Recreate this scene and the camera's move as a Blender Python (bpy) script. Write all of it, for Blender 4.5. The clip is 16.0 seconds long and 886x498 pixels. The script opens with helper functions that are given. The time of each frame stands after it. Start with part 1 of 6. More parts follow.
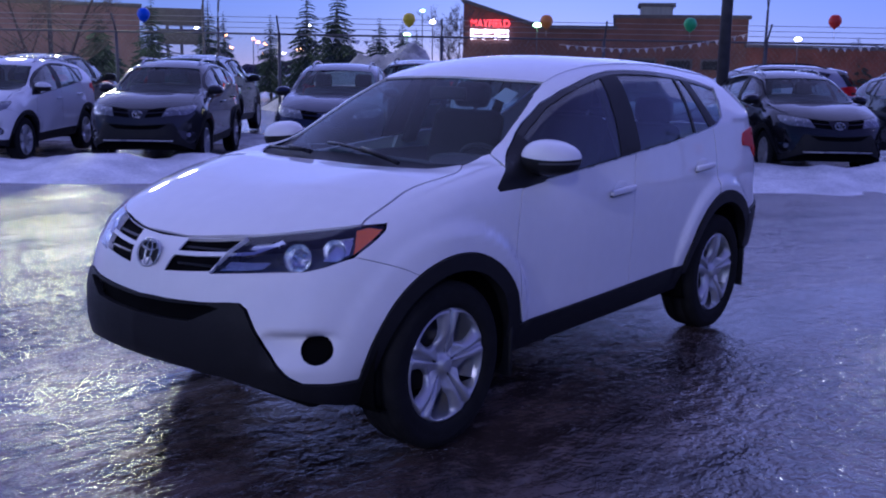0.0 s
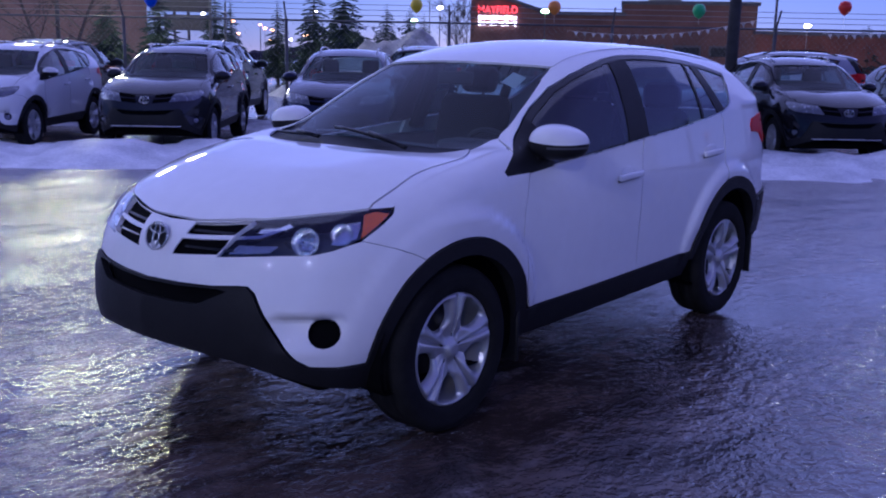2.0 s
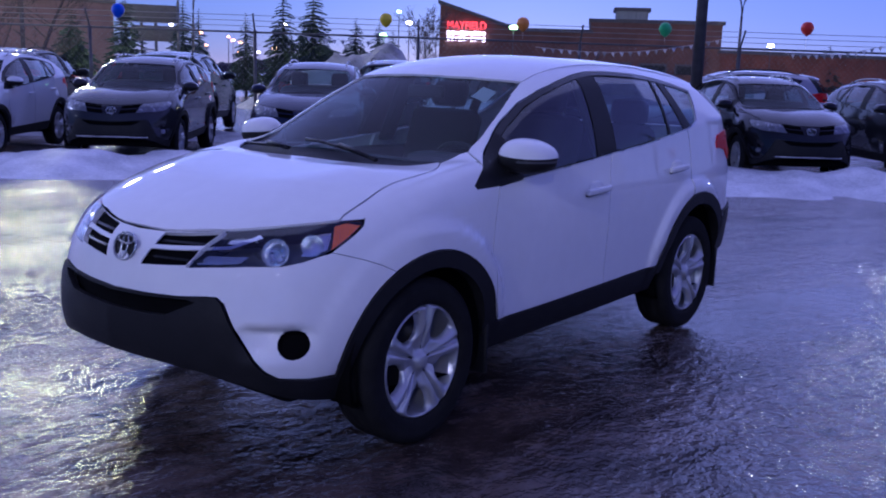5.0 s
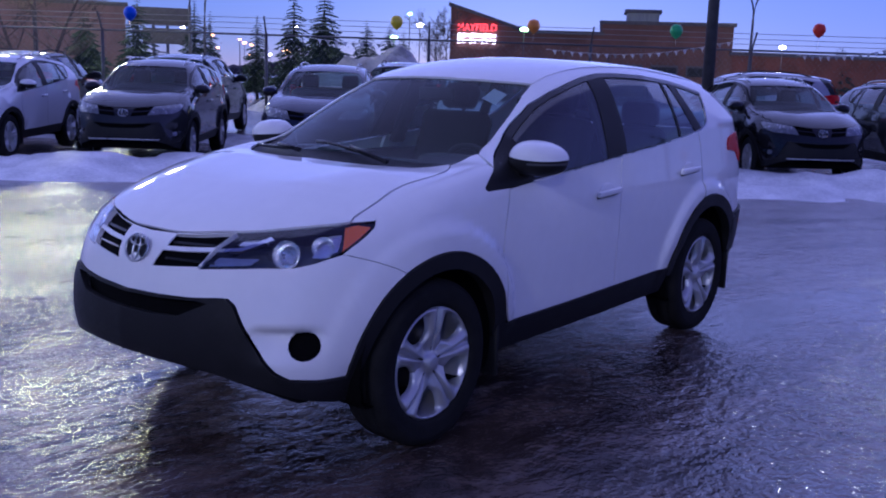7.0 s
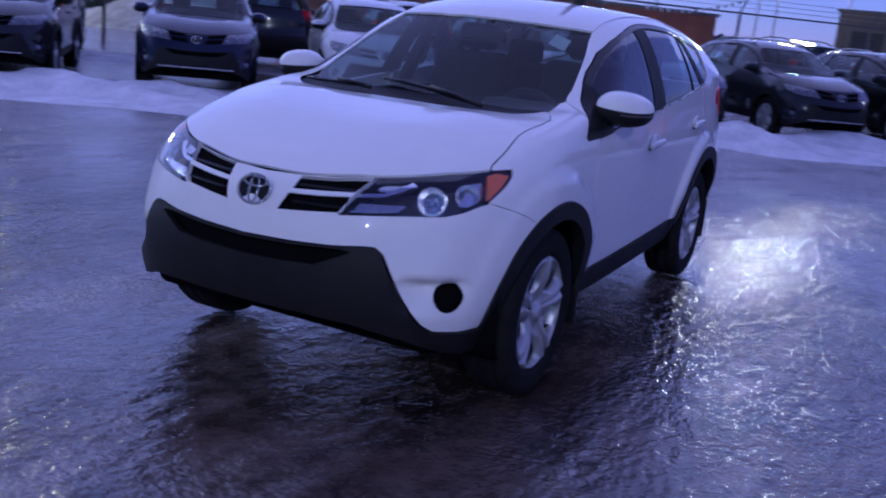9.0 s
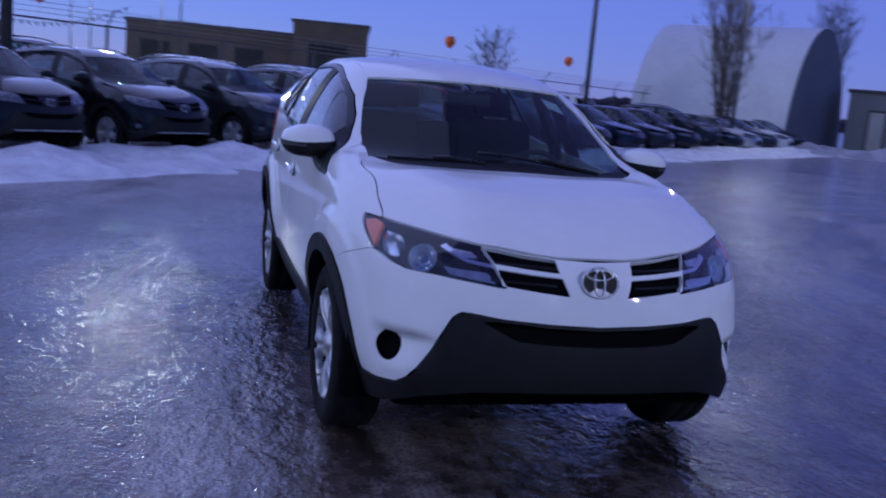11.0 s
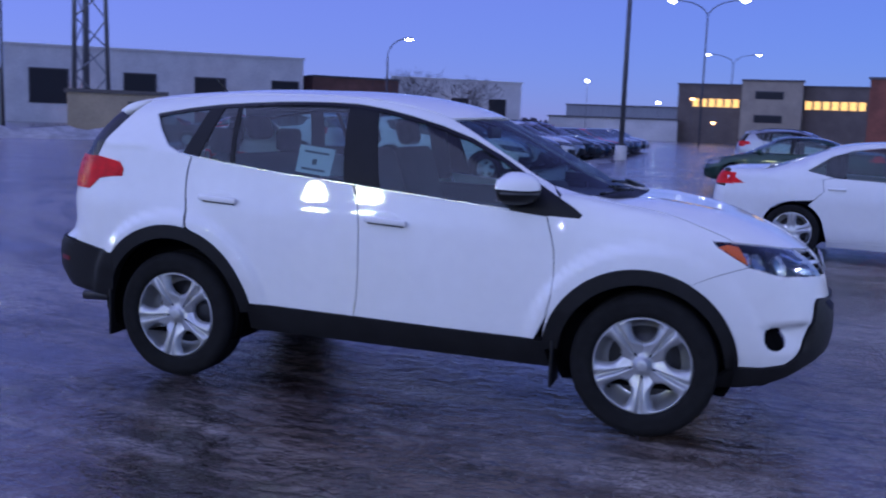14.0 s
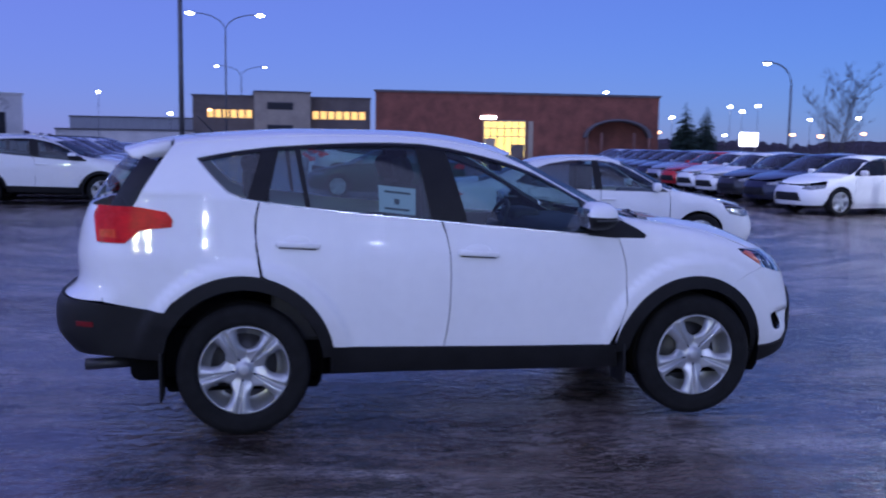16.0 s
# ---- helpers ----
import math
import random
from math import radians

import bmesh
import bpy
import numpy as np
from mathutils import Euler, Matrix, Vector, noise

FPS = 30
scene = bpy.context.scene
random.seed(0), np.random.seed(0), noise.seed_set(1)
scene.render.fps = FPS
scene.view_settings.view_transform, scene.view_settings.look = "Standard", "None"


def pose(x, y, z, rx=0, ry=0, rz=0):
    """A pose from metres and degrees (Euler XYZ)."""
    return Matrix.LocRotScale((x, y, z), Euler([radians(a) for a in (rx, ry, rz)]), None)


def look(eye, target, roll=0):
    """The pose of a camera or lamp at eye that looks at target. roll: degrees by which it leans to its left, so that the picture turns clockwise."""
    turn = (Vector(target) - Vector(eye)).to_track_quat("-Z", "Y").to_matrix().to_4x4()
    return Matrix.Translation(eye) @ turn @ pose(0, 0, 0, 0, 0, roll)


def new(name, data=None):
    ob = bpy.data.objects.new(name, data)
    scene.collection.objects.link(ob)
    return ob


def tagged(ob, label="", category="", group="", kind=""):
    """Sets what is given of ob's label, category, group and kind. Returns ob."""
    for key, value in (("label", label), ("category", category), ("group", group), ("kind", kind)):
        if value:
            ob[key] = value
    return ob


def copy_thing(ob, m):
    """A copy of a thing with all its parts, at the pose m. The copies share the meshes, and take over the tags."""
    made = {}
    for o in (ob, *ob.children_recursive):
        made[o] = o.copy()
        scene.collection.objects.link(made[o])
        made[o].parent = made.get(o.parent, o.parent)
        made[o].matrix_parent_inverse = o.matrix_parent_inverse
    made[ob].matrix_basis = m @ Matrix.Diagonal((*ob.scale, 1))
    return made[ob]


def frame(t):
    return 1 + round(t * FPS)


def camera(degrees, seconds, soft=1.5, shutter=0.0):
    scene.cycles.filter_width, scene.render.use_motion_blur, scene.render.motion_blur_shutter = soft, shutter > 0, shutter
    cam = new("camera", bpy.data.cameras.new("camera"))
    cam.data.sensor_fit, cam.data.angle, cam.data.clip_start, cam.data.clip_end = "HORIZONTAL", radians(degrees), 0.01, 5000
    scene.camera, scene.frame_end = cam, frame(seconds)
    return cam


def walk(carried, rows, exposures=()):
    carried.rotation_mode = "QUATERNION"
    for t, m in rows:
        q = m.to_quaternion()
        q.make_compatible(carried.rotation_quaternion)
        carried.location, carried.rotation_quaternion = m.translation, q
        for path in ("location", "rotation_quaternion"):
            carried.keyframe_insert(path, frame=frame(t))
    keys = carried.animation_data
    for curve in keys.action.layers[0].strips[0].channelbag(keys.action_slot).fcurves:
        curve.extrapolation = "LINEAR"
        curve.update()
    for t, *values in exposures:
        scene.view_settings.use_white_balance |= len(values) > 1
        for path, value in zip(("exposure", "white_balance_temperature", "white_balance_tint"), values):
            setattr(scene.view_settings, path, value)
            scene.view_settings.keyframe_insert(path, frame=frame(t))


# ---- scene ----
cam = camera(50.2, 16.0, 2.0, 0.4)
PATH = [
    (0, (4.317, 3.327, 1.59), (2.806, 2.07, 1.219), 1.0),
    (0.5, (4.317, 3.333, 1.586), (2.818, 2.062, 1.214), 0.8),
    (1, (4.316, 3.329, 1.585), (2.81, 2.067, 1.211), 0.4),
    (1.5, (4.315, 3.322, 1.58), (2.804, 2.073, 1.183), 1.0),
    (2, (4.321, 3.328, 1.579), (2.823, 2.064, 1.181), 1.1),
    (2.5, (4.331, 3.331, 1.576), (2.825, 2.085, 1.154), 1.0),
    (3, (4.334, 3.327, 1.577), (2.803, 2.103, 1.178), 1.9),
    (3.5, (4.338, 3.326, 1.58), (2.799, 2.106, 1.204), 2.0),
    (4, (4.339, 3.327, 1.575), (2.789, 2.119, 1.201), 1.8),
    (6.5, (4.349, 3.337, 1.574), (2.813, 2.106, 1.218), 1.9),
    (7, (4.347, 3.335, 1.574), (2.814, 2.102, 1.211), 1.8),
    (7.5, (4.348, 3.331, 1.574), (2.81, 2.104, 1.211), 2.0),
    (8, (4.404, 3.279, 1.569), (2.855, 2.078, 1.17), 2.3),
    (8.2, (4.481, 3.193, 1.566), (2.927, 2.011, 1.132), 3.4),
    (10.3, (5.598, -0.36, 1.513), (3.629, -0.253, 1.178), 4.1),
    (10.5, (5.576, -0.719, 1.517), (3.614, -0.473, 1.22), 3.5),
    (11, (5.366, -1.554, 1.504), (3.472, -1.0, 1.175), 5.1),
    (11.5, (5.065, -2.368, 1.519), (3.327, -1.43, 1.206), 4.6),
    (12, (4.583, -3.101, 1.513), (3.016, -1.881, 1.276), 3.3),
    (12.5, (3.927, -3.802, 1.503), (2.592, -2.356, 1.148), 3.3),
    (13, (3.216, -4.456, 1.516), (2.14, -2.799, 1.206), 2.1),
    (13.5, (2.506, -5.1, 1.532), (1.601, -3.338, 1.257), 2.0),
    (13.8, (2.079, -5.407, 1.543), (1.396, -3.545, 1.284), 3.2),
    (14, (1.757, -5.534, 1.521), (1.158, -3.644, 1.255), 2.1),
    (14.5, (0.996, -5.881, 1.531), (0.612, -3.933, 1.289), 2.0),
    (15, (0.299, -6.159, 1.56), (0.123, -4.186, 1.283), 0.2),
    (15.3, (-0.13, -6.187, 1.569), (-0.07, -4.2, 1.353), 1.6),
    (15.5, (-0.414, -6.14, 1.566), (-0.23, -4.161, 1.344), 1.2),
    (16, (-1.326, -6.054, 1.603), (-0.914, -4.109, 1.383), 0.8),
]
walk(cam, [(t, look(e, g, r)) for t, e, g, r in PATH], [(0, 0.48, 4750, 44), (8.2, 0.48, 4750, 44), (10.3, 0.46, 4800, 32), (11.1, 0.40, 4750, 30), (11.9, 0.90, 4800, 26), (12.5, 0.95, 4800, 26), (14, 0.87, 4850, 26), (16, 0.84, 4900, 28)])

# ---- sky, sun, exposure ----
world = bpy.data.worlds.new("dusk_sky")
scene.world = world
world.use_nodes = True
wn = world.node_tree
sky = wn.nodes.new("ShaderNodeTexSky")
sky.sky_type, sky.sun_disc = "NISHITA", False
sky.sun_elevation, sky.sun_rotation = radians(9.0), radians(235)
sky.altitude, sky.air_density, sky.dust_density, sky.ozone_density = 600, 1.0, 0.2, 6.0
haze = wn.nodes.new("ShaderNodeBackground")
haze.inputs[0].default_value = (0.54, 0.45, 1.0, 1)
sky_at, glow_way, glow_range = wn.nodes.new("ShaderNodeTexCoord"), wn.nodes.new("ShaderNodeVectorMath"), wn.nodes.new("ShaderNodeMapRange")
glow_way.operation, glow_way.inputs[1].default_value = "DOT_PRODUCT", (-0.92, 0.39, 0.0)
for i, v in ((1, -1.0), (2, 1.0), (3, 0.030), (4, 0.215)):
    glow_range.inputs[i].default_value = v
wn.links.new(sky_at.outputs["Generated"], glow_way.inputs[0])
wn.links.new(glow_way.outputs["Value"], glow_range.inputs[0])
wn.links.new(glow_range.outputs[0], haze.inputs[1])
both = wn.nodes.new("ShaderNodeAddShader")
wn.links.new(sky.outputs[0], wn.nodes["Background"].inputs[0])
wn.nodes["Background"].inputs[1].default_value = 0.034
wn.links.new(wn.nodes["Background"].outputs[0], both.inputs[0])
wn.links.new(haze.outputs[0], both.inputs[1])
wn.links.new(both.outputs[0], wn.nodes["World Output"].inputs[0])

sun = new("sun", bpy.data.lights.new("sun", "SUN"))
sun.data.energy, sun.data.angle, sun.data.color = 0.56, radians(105), (0.84, 0.86, 1.0)
sun.matrix_world = look((0, 0, 30), (14, 16, 18))


# ---- materials ----
def mat(name, colour, rough=0.5, metal=0.0, vary=0.15, scale=6.0, bump=0.0, bump_scale=40.0, coat=0.0, second=None, stretch=(1, 1, 1), island=0.0, rough_vary=0.1, spec=0.5):
    """A surface with noise at two scales in its colour, gloss and relief."""
    m = bpy.data.materials.new(name)
    m.use_nodes = True
    nt = m.node_tree
    b = nt.nodes["Principled BSDF"]
    co = nt.nodes.new("ShaderNodeTexCoord")
    mp = nt.nodes.new("ShaderNodeMapping")
    mp.inputs["Scale"].default_value = stretch
    nt.links.new(co.outputs["Object"], mp.inputs[0])
    n1, n2 = nt.nodes.new("ShaderNodeTexNoise"), nt.nodes.new("ShaderNodeTexNoise")
    for n, sc in ((n1, scale), (n2, scale * 9)):
        n.inputs["Scale"].default_value, n.inputs["Detail"].default_value = sc, 4
        nt.links.new(mp.outputs[0], n.inputs["Vector"])
    avg = nt.nodes.new("ShaderNodeMath")
    avg.operation = "MULTIPLY_ADD"
    avg.inputs[1].default_value = 0.35
    nt.links.new(n2.outputs["Fac"], avg.inputs[0])
    sc = nt.nodes.new("ShaderNodeMath")
    sc.operation = "MULTIPLY"
    sc.inputs[1].default_value = 0.65
    nt.links.new(n1.outputs["Fac"], sc.inputs[0])
    nt.links.new(sc.outputs[0], avg.inputs[2])
    ramp = nt.nodes.new("ShaderNodeValToRGB")
    lo = tuple(c * (1 - vary) for c in colour)
    hi = second if second else tuple(min(1, c * (1 + vary)) for c in colour)
    ramp.color_ramp.elements[0].position, ramp.color_ramp.elements[1].position = 0.35, 0.65
    ramp.color_ramp.elements[0].color, ramp.color_ramp.elements[1].color = (*lo, 1), (*hi, 1)
    nt.links.new(avg.outputs[0], ramp.inputs[0])
    out = ramp.outputs[0]
    if island:
        info = nt.nodes.new("ShaderNodeObjectInfo")
        hsv = nt.nodes.new("ShaderNodeHueSaturation")
        mr = nt.nodes.new("ShaderNodeMapRange")
        mr.inputs[3].default_value, mr.inputs[4].default_value = 1 - island, 1 + island
        nt.links.new(info.outputs["Random"], mr.inputs[0])
        nt.links.new(mr.outputs[0], hsv.inputs["Value"])
        nt.links.new(out, hsv.inputs["Color"])
        out = hsv.outputs[0]
    nt.links.new(out, b.inputs["Base Color"])
    rr = nt.nodes.new("ShaderNodeMapRange")
    rr.inputs[3].default_value, rr.inputs[4].default_value = max(0.02, rough - rough_vary), min(1, rough + rough_vary)
    nt.links.new(n1.outputs["Fac"], rr.inputs[0])
    nt.links.new(rr.outputs[0], b.inputs["Roughness"])
    b.inputs["Metallic"].default_value = metal
    b.inputs["Specular IOR Level"].default_value = spec
    if coat:
        b.inputs["Coat Weight"].default_value, b.inputs["Coat Roughness"].default_value = coat, 0.03
    if bump:
        nb = nt.nodes.new("ShaderNodeTexNoise")
        nb.inputs["Scale"].default_value, nb.inputs["Detail"].default_value = bump_scale, 5
        nt.links.new(mp.outputs[0], nb.inputs["Vector"])
        bp = nt.nodes.new("ShaderNodeBump")
        bp.inputs["Strength"].default_value, bp.inputs["Distance"].default_value = bump, 0.02
        nt.links.new(nb.outputs["Fac"], bp.inputs["Height"])
        nt.links.new(bp.outputs[0], b.inputs["Normal"])
    return m


def glass_mat(name, tint, gloss=1.0, ior=1.5, dust=0.0):
    m = bpy.data.materials.new(name)
    m.use_nodes = True
    nt = m.node_tree
    nt.nodes.remove(nt.nodes["Principled BSDF"])
    tr, gl, mx, fr = (nt.nodes.new("ShaderNode" + k) for k in ("BsdfTransparent", "BsdfGlossy", "MixShader", "LayerWeight"))
    tr.inputs[0].default_value = (*tint, 1)
    gl.inputs["Roughness"].default_value = 0.015
    gl.inputs["Color"].default_value = (gloss, gloss, gloss, 1)
    fr.inputs[0].default_value = 0.5
    pw, ma = nt.nodes.new("ShaderNodeMath"), nt.nodes.new("ShaderNodeMath")
    pw.operation, ma.operation = "POWER", "MULTIPLY_ADD"
    base = 2 * ((ior - 1) / (ior + 1)) ** 2
    pw.inputs[1].default_value, ma.inputs[1].default_value, ma.inputs[2].default_value = 4.0, 1 - base, base
    nt.links.new(fr.outputs["Facing"], pw.inputs[0])
    nt.links.new(pw.outputs[0], ma.inputs[0])
    nt.links.new(ma.outputs[0], mx.inputs[0])
    nt.links.new(tr.outputs[0], mx.inputs[1])
    nt.links.new(gl.outputs[0], mx.inputs[2])
    df, film, ns, mr = (nt.nodes.new("ShaderNode" + k) for k in ("BsdfDiffuse", "MixShader", "TexNoise", "MapRange"))
    df.inputs[0].default_value = (0.70, 0.71, 0.72, 1)
    ns.inputs["Scale"].default_value, ns.inputs["Detail"].default_value = 3.0, 6
    mr.inputs[1].default_value, mr.inputs[2].default_value = 0.3, 0.7
    mr.inputs[3].default_value, mr.inputs[4].default_value = dust * 0.6, dust * 1.4
    co = nt.nodes.new("ShaderNodeTexCoord")
    nt.links.new(co.outputs["Object"], ns.inputs["Vector"])
    nt.links.new(ns.outputs["Fac"], mr.inputs[0])
    nt.links.new(mr.outputs[0], film.inputs[0])
    nt.links.new(mx.outputs[0], film.inputs[1])
    nt.links.new(df.outputs[0], film.inputs[2])
    nt.links.new(film.outputs[0], nt.nodes["Material Output"].inputs[0])
    return m


def glow(name, colour, strength):
    m = bpy.data.materials.new(name)
    m.use_nodes = True
    b = m.node_tree.nodes["Principled BSDF"]
    b.inputs["Base Color"].default_value = (*colour, 1)
    b.inputs["Emission Color"].default_value, b.inputs["Emission Strength"].default_value = (*colour, 1), strength
    return m


def paint(name, colour, metal=0.0, rough=0.35):
    return mat(name, colour, rough, metal, vary=0.03, scale=1.5, coat=1.0, rough_vary=0.04, spec=0.0)


WHITE = paint("white_car_paint", (0.85, 0.85, 0.85))
PAINTS = {"white": paint("pearl_white_paint", (0.74, 0.75, 0.76)), "black": paint("black_car_paint", (0.012, 0.012, 0.014), 0.3),
          "grey": paint("dark_grey_metallic_paint", (0.026, 0.027, 0.031), 0.3), "silver": paint("silver_metallic_paint", (0.42, 0.43, 0.45), 0.7),
          "blue": paint("dark_blue_metallic_paint", (0.016, 0.020, 0.045), 0.4), "red": paint("red_car_paint", (0.45, 0.02, 0.02), 0.2),
          "green": paint("dark_green_car_paint", (0.02, 0.045, 0.03), 0.4)}
BLACK_PLASTIC = mat("black_grained_plastic", (0.013, 0.013, 0.014), 0.55, vary=0.2, scale=9, bump=0.12, bump_scale=600, spec=0.22)
GLOSS_BLACK = mat("gloss_black_trim", (0.010, 0.010, 0.011), 0.30, vary=0.1, spec=0.3)
SATIN = mat("satin_belt_metal", (0.52, 0.53, 0.54), 0.28, 0.8, vary=0.05)
# near-black puts the shade of recesses, wells and gaps into the colour
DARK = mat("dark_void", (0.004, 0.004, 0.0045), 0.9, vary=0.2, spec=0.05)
RUBBER = mat("tyre_rubber", (0.013, 0.013, 0.0135), 0.85, vary=0.3, scale=14, bump=0.2, bump_scale=90, spec=0.15)
SILVER = mat("silver_wheel_cover", (0.50, 0.51, 0.52), 0.34, 0.6, vary=0.06)
STEEL = mat("dark_steel_rim", (0.05, 0.05, 0.055), 0.45, 0.6)
CHROME = mat("chrome", (0.85, 0.86, 0.88), 0.08, 1.0, vary=0.02, rough_vary=0.03)
SEAT = mat("grey_seat_cloth", (0.024, 0.024, 0.027), 0.9, vary=0.2, scale=30, bump=0.3, bump_scale=400)
TRIM = mat("dark_interior_plastic", (0.03, 0.03, 0.033), 0.6, vary=0.15)
LINER = mat("pale_headlining", (0.28, 0.28, 0.27), 0.9)
GLASS = glass_mat("clear_car_glass", (0.62, 0.74, 0.74), gloss=0.32, ior=1.45, dust=0.001)
TINT = glass_mat("green_tinted_car_glass", (0.50, 0.64, 0.65), gloss=0.75, ior=1.5, dust=0.014)
LENS = glass_mat("clear_lamp_lens", (0.93, 0.95, 0.97))
RED_LENS = mat("red_lamp_lens", (0.60, 0.006, 0.008), 0.3, vary=0.25, scale=12, spec=0.15)
AMBER = mat("amber_lamp_lens", (0.80, 0.15, 0.004), 0.15, vary=0.1, coat=0.8)
DIM_RED = mat("dark_red_reflector", (0.16, 0.008, 0.010), 0.3, vary=0.2, scale=30, spec=0.3)
INDICATOR = mat("orange_indicator_lens", (0.70, 0.065, 0.010), 0.3, vary=0.2, scale=20, spec=0.2)
HOUSING = mat("grey_lamp_housing", (0.085, 0.085, 0.09), 0.3, 0.4)
FAR_LAMP = mat("clouded_lamp_lens", (0.22, 0.23, 0.25), 0.25, 0.5, vary=0.3, scale=14)
REFLECTOR = mat("lamp_reflector", (0.7, 0.72, 0.75), 0.18, 0.9, vary=0.2, scale=25)
PAPER = mat("white_paper", (0.72, 0.75, 0.74), 0.8, vary=0.03)
INK = mat("dark_print", (0.05, 0.07, 0.07), 0.7)


# ---- mesh helpers ----
def part(name, bm, material, parent=None, label="", smooth=True):
    """Links a bmesh as one mesh object, under parent when given."""
    me = bpy.data.meshes.new(name)
    bm.to_mesh(me)
    bm.free()
    me.materials.append(material)
    if smooth:
        me.polygons.foreach_set("use_smooth", [True] * len(me.polygons))
    ob = new(name, me)
    if parent is not None:
        ob.parent = parent
    if label:
        tagged(ob, label)
    return ob


def pydata(name, vs, fs, material, parent=None, label="", smooth=True):
    me = bpy.data.meshes.new(name)
    me.from_pydata([tuple(map(float, v)) for v in vs], [], fs)
    me.materials.append(material)
    if smooth:
        me.polygons.foreach_set("use_smooth", [True] * len(me.polygons))
    ob = new(name, me)
    if parent is not None:
        ob.parent = parent
    if label:
        tagged(ob, label)
    return ob


def box(bm, c, size, bevel=0.0, turn=None, segs=2):
    """Adds a bevelled box to bm."""
    m = Matrix.Translation(c) @ (turn.to_4x4() if turn is not None else Matrix.Identity(4)) @ Matrix.Diagonal((*size, 1))
    vs = bmesh.ops.create_cube(bm, size=1, matrix=m)["verts"]
    if bevel:
        es = list({e for v in vs for e in v.link_edges})
        bmesh.ops.bevel(bm, geom=es, offset=bevel, segments=segs, profile=0.5, affect="EDGES")
    return bm


def tube(bm, a, b, r0, r1=None, n=10, caps=True):
    a, b = Vector(a), Vector(b)
    m = Matrix.Translation((a + b) / 2) @ (b - a).to_track_quat("Z", "Y").to_matrix().to_4x4()
    bmesh.ops.create_cone(bm, cap_ends=caps, segments=n, radius1=r0, radius2=r0 if r1 is None else r1, depth=(b - a).length, matrix=m)
    return bm


def bent(bm, pts, r, n=8):
    """One round bar through points."""
    pts = [Vector(p) for p in pts]
    rings = []
    for i, p in enumerate(pts):
        d = (pts[min(i + 1, len(pts) - 1)] - pts[max(i - 1, 0)]).normalized()
        u = d.cross(Vector((0, 0, 1)) if abs(d.z) < 0.95 else Vector((1, 0, 0))).normalized()
        w = d.cross(u)
        rings.append([bm.verts.new(p + (u * math.cos(2 * math.pi * k / n) + w * math.sin(2 * math.pi * k / n)) * r) for k in range(n)])
    for a, b in zip(rings, rings[1:]):
        for k in range(n):
            bm.faces.new((a[k], a[(k + 1) % n], b[(k + 1) % n], b[k]))
    bm.faces.new(rings[0][::-1])
    bm.faces.new(rings[-1])
    return bm


def lathe(profile, n=48, axis="y"):
    """Vertices and faces of a profile of (radius, offset) turned round an axis."""
    vs, fs, k = [], [], len(profile)
    for i in range(n):
        a = 2 * math.pi * i / n
        for r, o in profile:
            vs.append((r * math.cos(a), o, r * math.sin(a)) if axis == "y" else (r * math.cos(a), r * math.sin(a), o))
    for i in range(n):
        for j in range(k - 1):
            a, b = i * k + j, ((i + 1) % n) * k + j
            fs.append((a, a + 1, b + 1, b))
    return vs, fs


def empty(name, m=None):
    e = new(name)
    e.empty_display_size = 0.2
    if m is not None:
        e.matrix_basis = m
    return e


def bm_new():
    return bmesh.new()



# ---- car skin ----
def curve(ks):
    """A smooth function through (x, value) keys."""
    xs = np.array([k[0] for k in ks], float)
    vs = np.array([k[1] for k in ks], float)
    d = np.diff(vs) / np.diff(xs)
    m = np.concatenate([[d[0]], np.where(d[:-1] * d[1:] > 0, (d[:-1] + d[1:]) / 2, 0), [d[-1]]])

    def f(x):
        x = np.clip(np.asarray(x, float), xs[0], xs[-1])
        i = np.clip(np.searchsorted(xs, x) - 1, 0, len(xs) - 2)
        h = xs[i + 1] - xs[i]
        t = (x - xs[i]) / h
        return (vs[i] * (1 + 2 * t) * (1 - t) ** 2 + m[i] * h * t * (1 - t) ** 2
                + vs[i + 1] * t * t * (3 - 2 * t) + m[i + 1] * h * t * t * (t - 1))
    return f


def smin(a, b, k):
    h = np.maximum(k - np.abs(a - b), 0) / k
    return np.minimum(a, b) - h * h * k / 4


